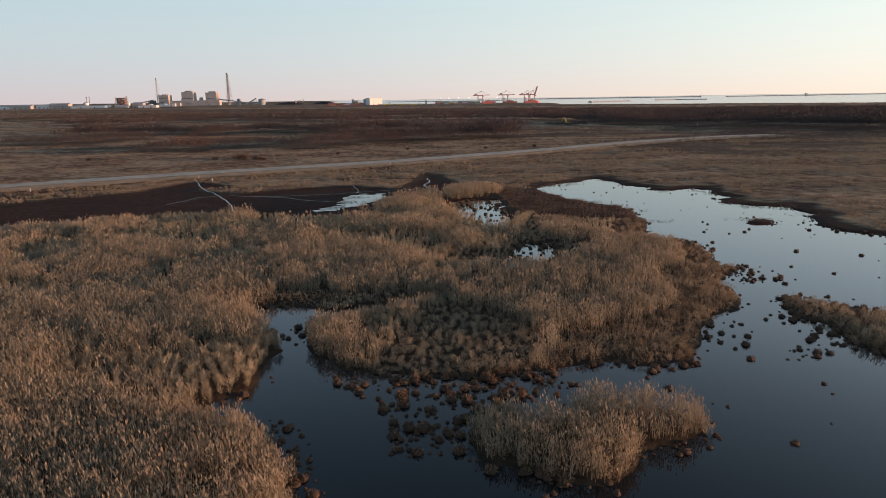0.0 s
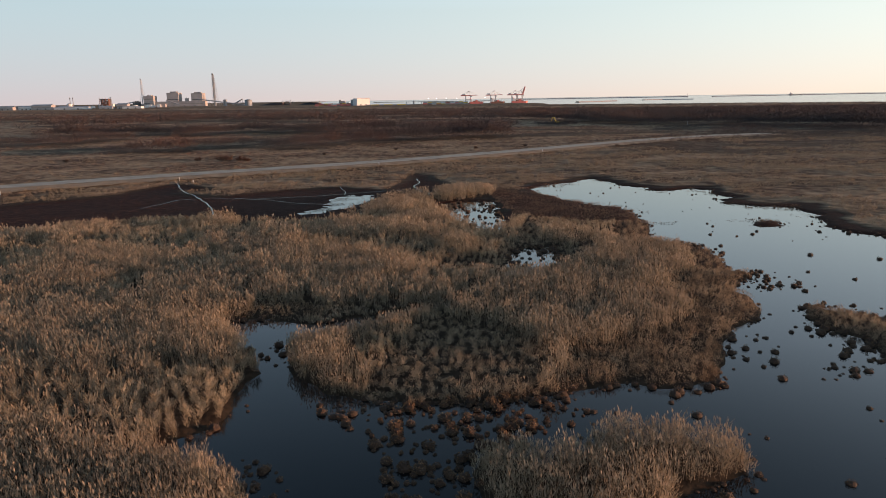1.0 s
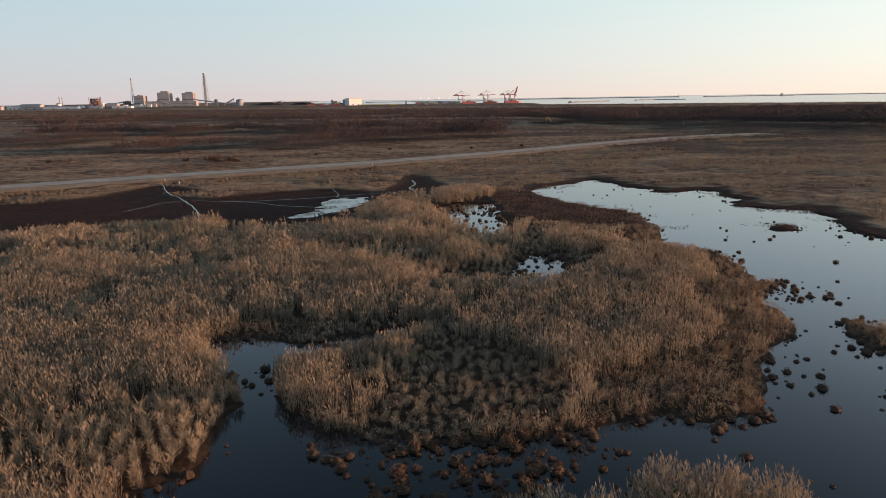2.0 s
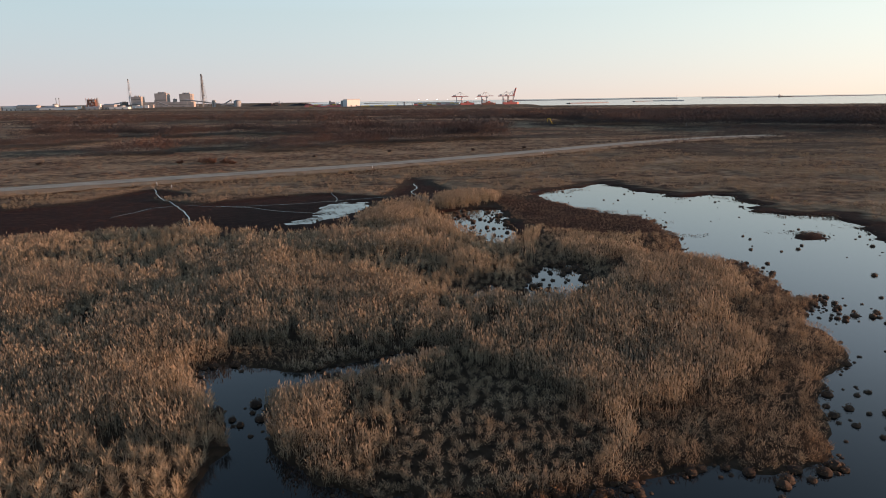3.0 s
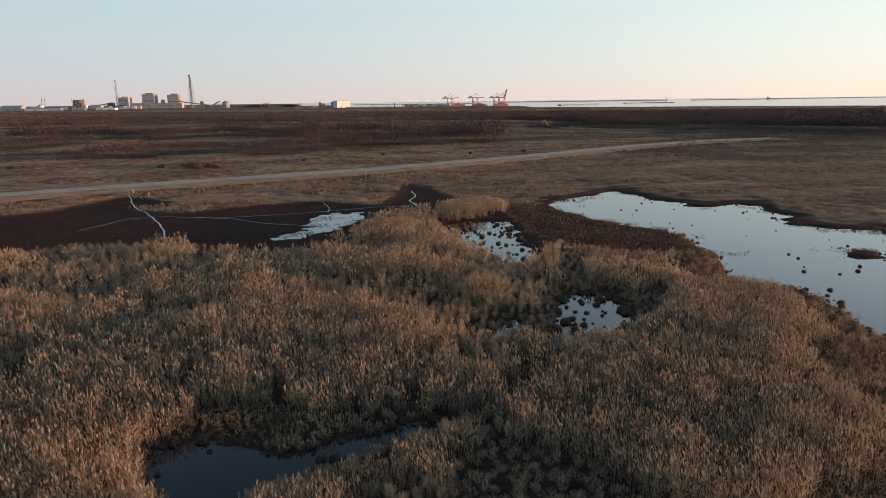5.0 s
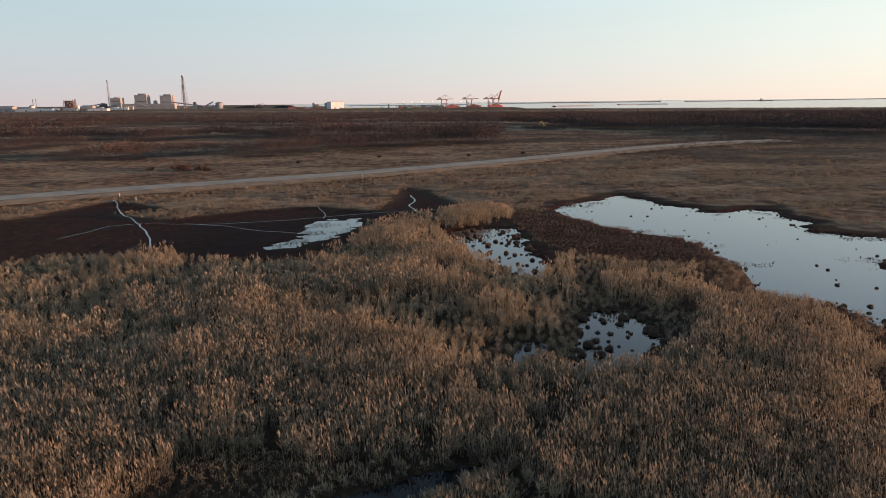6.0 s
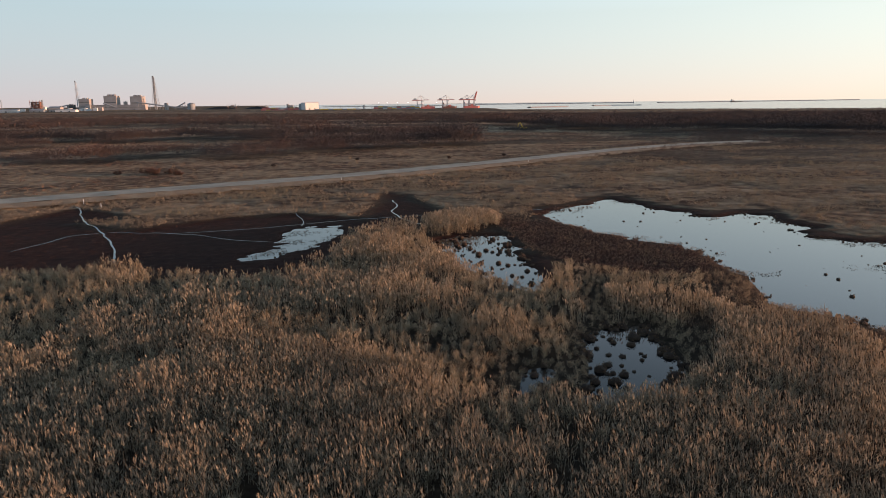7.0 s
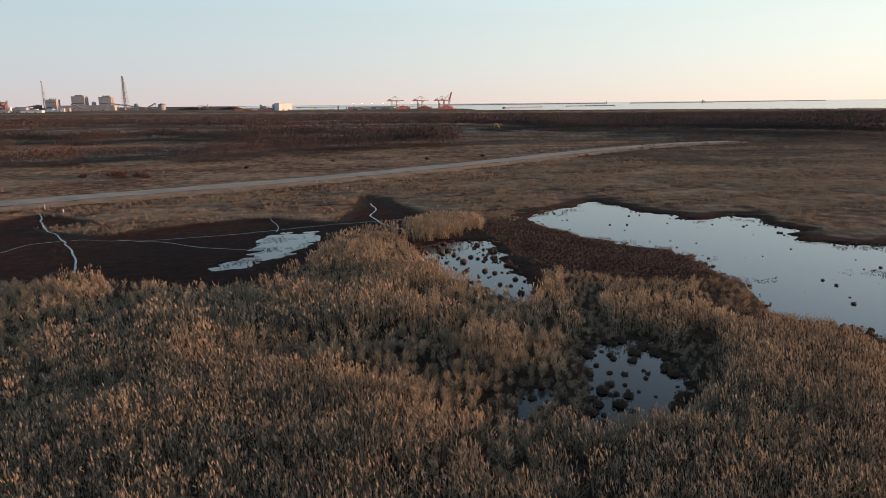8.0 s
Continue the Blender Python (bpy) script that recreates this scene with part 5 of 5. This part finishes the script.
def ship(x, y, z, length, high, hull_mat, turn, label, stacks=3):
    """A cargo ship: flared hull, deckhouse, funnel and deck load."""
    ob = thing("cargo_ship", x, y, z, turn, label, "ship", "ships in the harbour")
    bm = bmesh.new()
    low = [bm.verts.new((u * length, v * 5, -1)) for u, v in ((-0.46, -1), (0.36, -1), (0.47, 0), (0.36, 1), (-0.46, 1))]
    top = [bm.verts.new((u * length, v * 6, high)) for u, v in ((-0.5, -1), (0.38, -1), (0.53, 0), (0.38, 1), (-0.5, 1))]
    bm.faces.new(top)
    bm.faces.new(low[::-1])
    for k in range(5):
        bm.faces.new((low[k], low[(k + 1) % 5], top[(k + 1) % 5], top[k]))
    part("hull", bm, hull_mat, ob)
    part("deckhouse", box(bmesh.new(), -0.44 * length, -0.30 * length, -4.5, 4.5, high, high + 8, 0.3), WHITE, ob)
    part("funnel", bar(bmesh.new(), (-0.42 * length, 0, high + 8), (-0.43 * length, 0, high + 11), 1.6, 1.3, 8), hull_mat, ob)
    for k in range(stacks):
        q = (-0.22 + 0.5 * k / max(1, stacks)) * length
        part("deck_load", box(bmesh.new(), q, q + 0.13 * length, -4.8, 4.8, high, high + 2.6 + 2.4 * (k % 2), 0.1), (RUST, RED, PALE)[k % 3], ob)
    part("mast", bar(bmesh.new(), (0.4 * length, 0, high), (0.4 * length, 0, high + 8), 0.3, 0.2, 5), WHITE, ob)


ship(172, 2030, 0.2, 42, 6.5, RED, 4, "red cargo ship moored below the cranes")
ship(236, 2030, 0.2, 42, 6.0, RUST, 4, "rust-red cargo ship moored below the cranes")
ship(302, 2034, 0.2, 48, 6.5, RED, 4, "long red cargo ship moored below the cranes")


def lamp_mast(x, y):
    ob = thing("lamp_mast", x, y, far_place(x, y), 0, "tall harbour lamp mast with a lit head", "lamp", "harbour lamps")
    part("shaft", bar(bmesh.new(), (0, 0, 0), (0, 0, 17), 0.4, 0.25, 6), GREY, ob)
    part("lamp_head", box(bmesh.new(), -1.6, 1.6, -0.8, 0.8, 17, 18.4, 0.2), LAMP_HEAD, ob, "bright white lamp head")


LAMP_HEAD = material("lamp_glass", (0.9, 0.9, 0.9), (0.95, 0.95, 0.95), 1.0, rough=0.3, bump=0)
LAMP_HEAD.node_tree.nodes["Principled BSDF"].inputs["Emission Color"].default_value = (1, 0.96, 0.88, 1)
LAMP_HEAD.node_tree.nodes["Principled BSDF"].inputs["Emission Strength"].default_value = 0.6
for x in (30, 85, 117, 203, 55):
    lamp_mast(x, 2080)

jetty = thing("pipe_bridge", -150, 2300, 0.5, -1, "long thin pipe bridge along the harbour", "bridge")
part("deck", box(bmesh.new(), 0, 420, -2, 2, 6.5, 8.0, 0.1), DARK, jetty)
for k in range(9):
    part("pier", box(bmesh.new(), 10 + k * 50, 12 + k * 50, -1.5, 1.5, -2, 6.5), GREY, jetty)
part("gate_tower", box(bmesh.new(), 132, 137, -3, 3, -2, 11, 0.2), GREY, jetty)

tower = thing("steel_works_tower", -1058, 2360, far_place(-1058, 2360), 0, "rust-red steel plant tower with pipework", "tower")
part("core", box(bmesh.new(), -13, 13, -10, 10, 0, 33, 0.3), RUST, tower)
for k in range(5):
    part("deck", box(bmesh.new(), -16, 16, -13, 13, 5 + k * 6.5, 5.9 + k * 6.5), DARK, tower, "dark steel platform")
for a in (-15, -5, 5, 15):
    part("column", bar(bmesh.new(), (a, -12, 0), (a, -12, 37), 0.8, 0.8, 5), RUST, tower)
for k, (a, z) in enumerate([(-8, 12), (4, 18), (-3, 25), (9, 9), (9, 27)]):
    part("panel", box(bmesh.new(), a - 3, a + 3, -11.2, -10.1, z - 2.5, z + 2.5, 0.1), WHITE, tower, "pale cladding panel")
part("mast", lattice(bmesh.new(), (17, 0, 0), (17, 0, 38), 5, 3, 6, 0.4), GREY, tower)
for k, x in enumerate((-1441, -1429)):
    ob = thing("slim_chimney", x, 2890, far_place(x, 2890), 0, "slim grey twin chimney far off", "chimney", "twin chimneys")
    part("flue", bar(bmesh.new(), (0, 0, 0), (0, 0, 43), 1.6, 1.2, 8), GREY, ob)
    part("ring", bar(bmesh.new(), (0, 0, 38), (0, 0, 40), 2.2, 2.2, 8), DARK, ob)

SHEDS = [(-1425, 2300, 60, 9, WHITE), (-1355, 2290, 70, 10, PALE), (-1235, 2300, 66, 14, PALE), (-1290, 2310, 50, 12, WHITE), (-1135, 2290, 110, 7, WHITE),
         (-975, 2300, 34, 14, PALE), (-940, 2290, 60, 7, WHITE), (-1180, 2330, 30, 10, GREY), (-1020, 2280, 40, 6, GREY), (-1500, 2300, 60, 7, PALE), (-1330, 2330, 34, 8, GREY)]
for k, (x, y, w, h, mat) in enumerate(SHEDS):
    building("shed", x, y, w, 26, h, mat, "low pale industrial shed with shallow roof", "building", (k * 37) % 9 - 4, "industrial sheds", gable=1.8 + (k % 3), doors=2 + k % 2, bands=1)
for k in range(14):
    x = -1230 + k * 21 + rnd.uniform(-6, 6)
    building("works_block", x, 2640 + rnd.uniform(-40, 40), rnd.uniform(8, 18), 14, rnd.uniform(7, 15), rnd.choice([GREY, PALE, WHITE, DARK]), "small works block on the industrial skyline", "building", 0, "works blocks", boxes=1)


# ---- breakwaters and distance ----
def breakwater(a, b, width, high, label):
    """A rubble mound along a line in the sea."""
    n = max(8, int(math.hypot(b[0] - a[0], b[1] - a[1]) / 12))
    r = random.Random(n)
    bm, prev = bmesh.new(), None
    dx, dy = b[0] - a[0], b[1] - a[1]
    s = math.hypot(dx, dy)
    for k in range(n + 1):
        x, y = a[0] + dx * k / n, a[1] + dy * k / n
        z = float(far_rise(x, y))
        row = [bm.verts.new((x - dy / s * u * width, y + dx / s * u * width, z + v * high * r.uniform(0.85, 1.15) - 0.6)) for u, v in ((-1, 0), (-0.45, 1), (0.45, 1), (1, 0))]
        if prev:
            for j in range(3):
                bm.faces.new((prev[j], row[j], row[j + 1], prev[j + 1]))
        prev = row
    tagged(part("breakwater", bm, STONE), label, "breakwater", "breakwaters")


breakwater((560, 3950), (1560, 3920), 12, 4.6, "long dark outer breakwater in the sea")
breakwater((1640, 3760), (3000, 3930), 12, 4.2, "long dark outer breakwater in the sea")
breakwater((470, 2010), (650, 2230), 8, 3.2, "low pale spit of rubble in the harbour mouth")
breakwater((900, 2520), (1010, 2480), 8, 3.0, "short inner breakwater in the harbour mouth")
breakwater((810, 2440), (960, 2560), 8, 3.0, "short inner breakwater in the harbour mouth")
beacon = thing("beacon", 1560, 3920, float(far_rise(1560, 3920)), 0, "small white harbour beacon at a breakwater end", "beacon")
part("shaft", bar(bmesh.new(), (0, 0, 0), (0, 0, 15), 2.2, 1.6, 8), WHITE, beacon)
part("lantern", bar(bmesh.new(), (0, 0, 15), (0, 0, 18), 1.4, 1.2, 8), DARK, beacon)
ship(2120, 3770, float(far_rise(2120, 3770)), 86, 4, DARK, 6, "long dark ship lying off the breakwater", 0)


def hills():
    """A low ridge on the far skyline."""
    bm, prev = bmesh.new(), None
    for k in range(61):
        x = -3700 + k * 30
        h = 26 * min(1, 2.2 * (1 - k / 60)) * (0.7 + 0.35 * noise.noise(Vector((x / 260, 0, 0))) + 0.12 * noise.noise(Vector((x / 70, 3, 0))))
        y = math.sqrt(max(0, 4700 ** 2 - x * x))
        row = [bm.verts.new((x, y, -2)), bm.verts.new((x, y + 30, max(1, h))), bm.verts.new((x, y + 120, -2))]
        if prev:
            for j in range(2):
                bm.faces.new((prev[j], row[j], row[j + 1], prev[j + 1]))
        prev = row
    tagged(part("hills", bm, HILL), "low blue-grey hills on the far skyline", "hills", kind="structure")


hills()
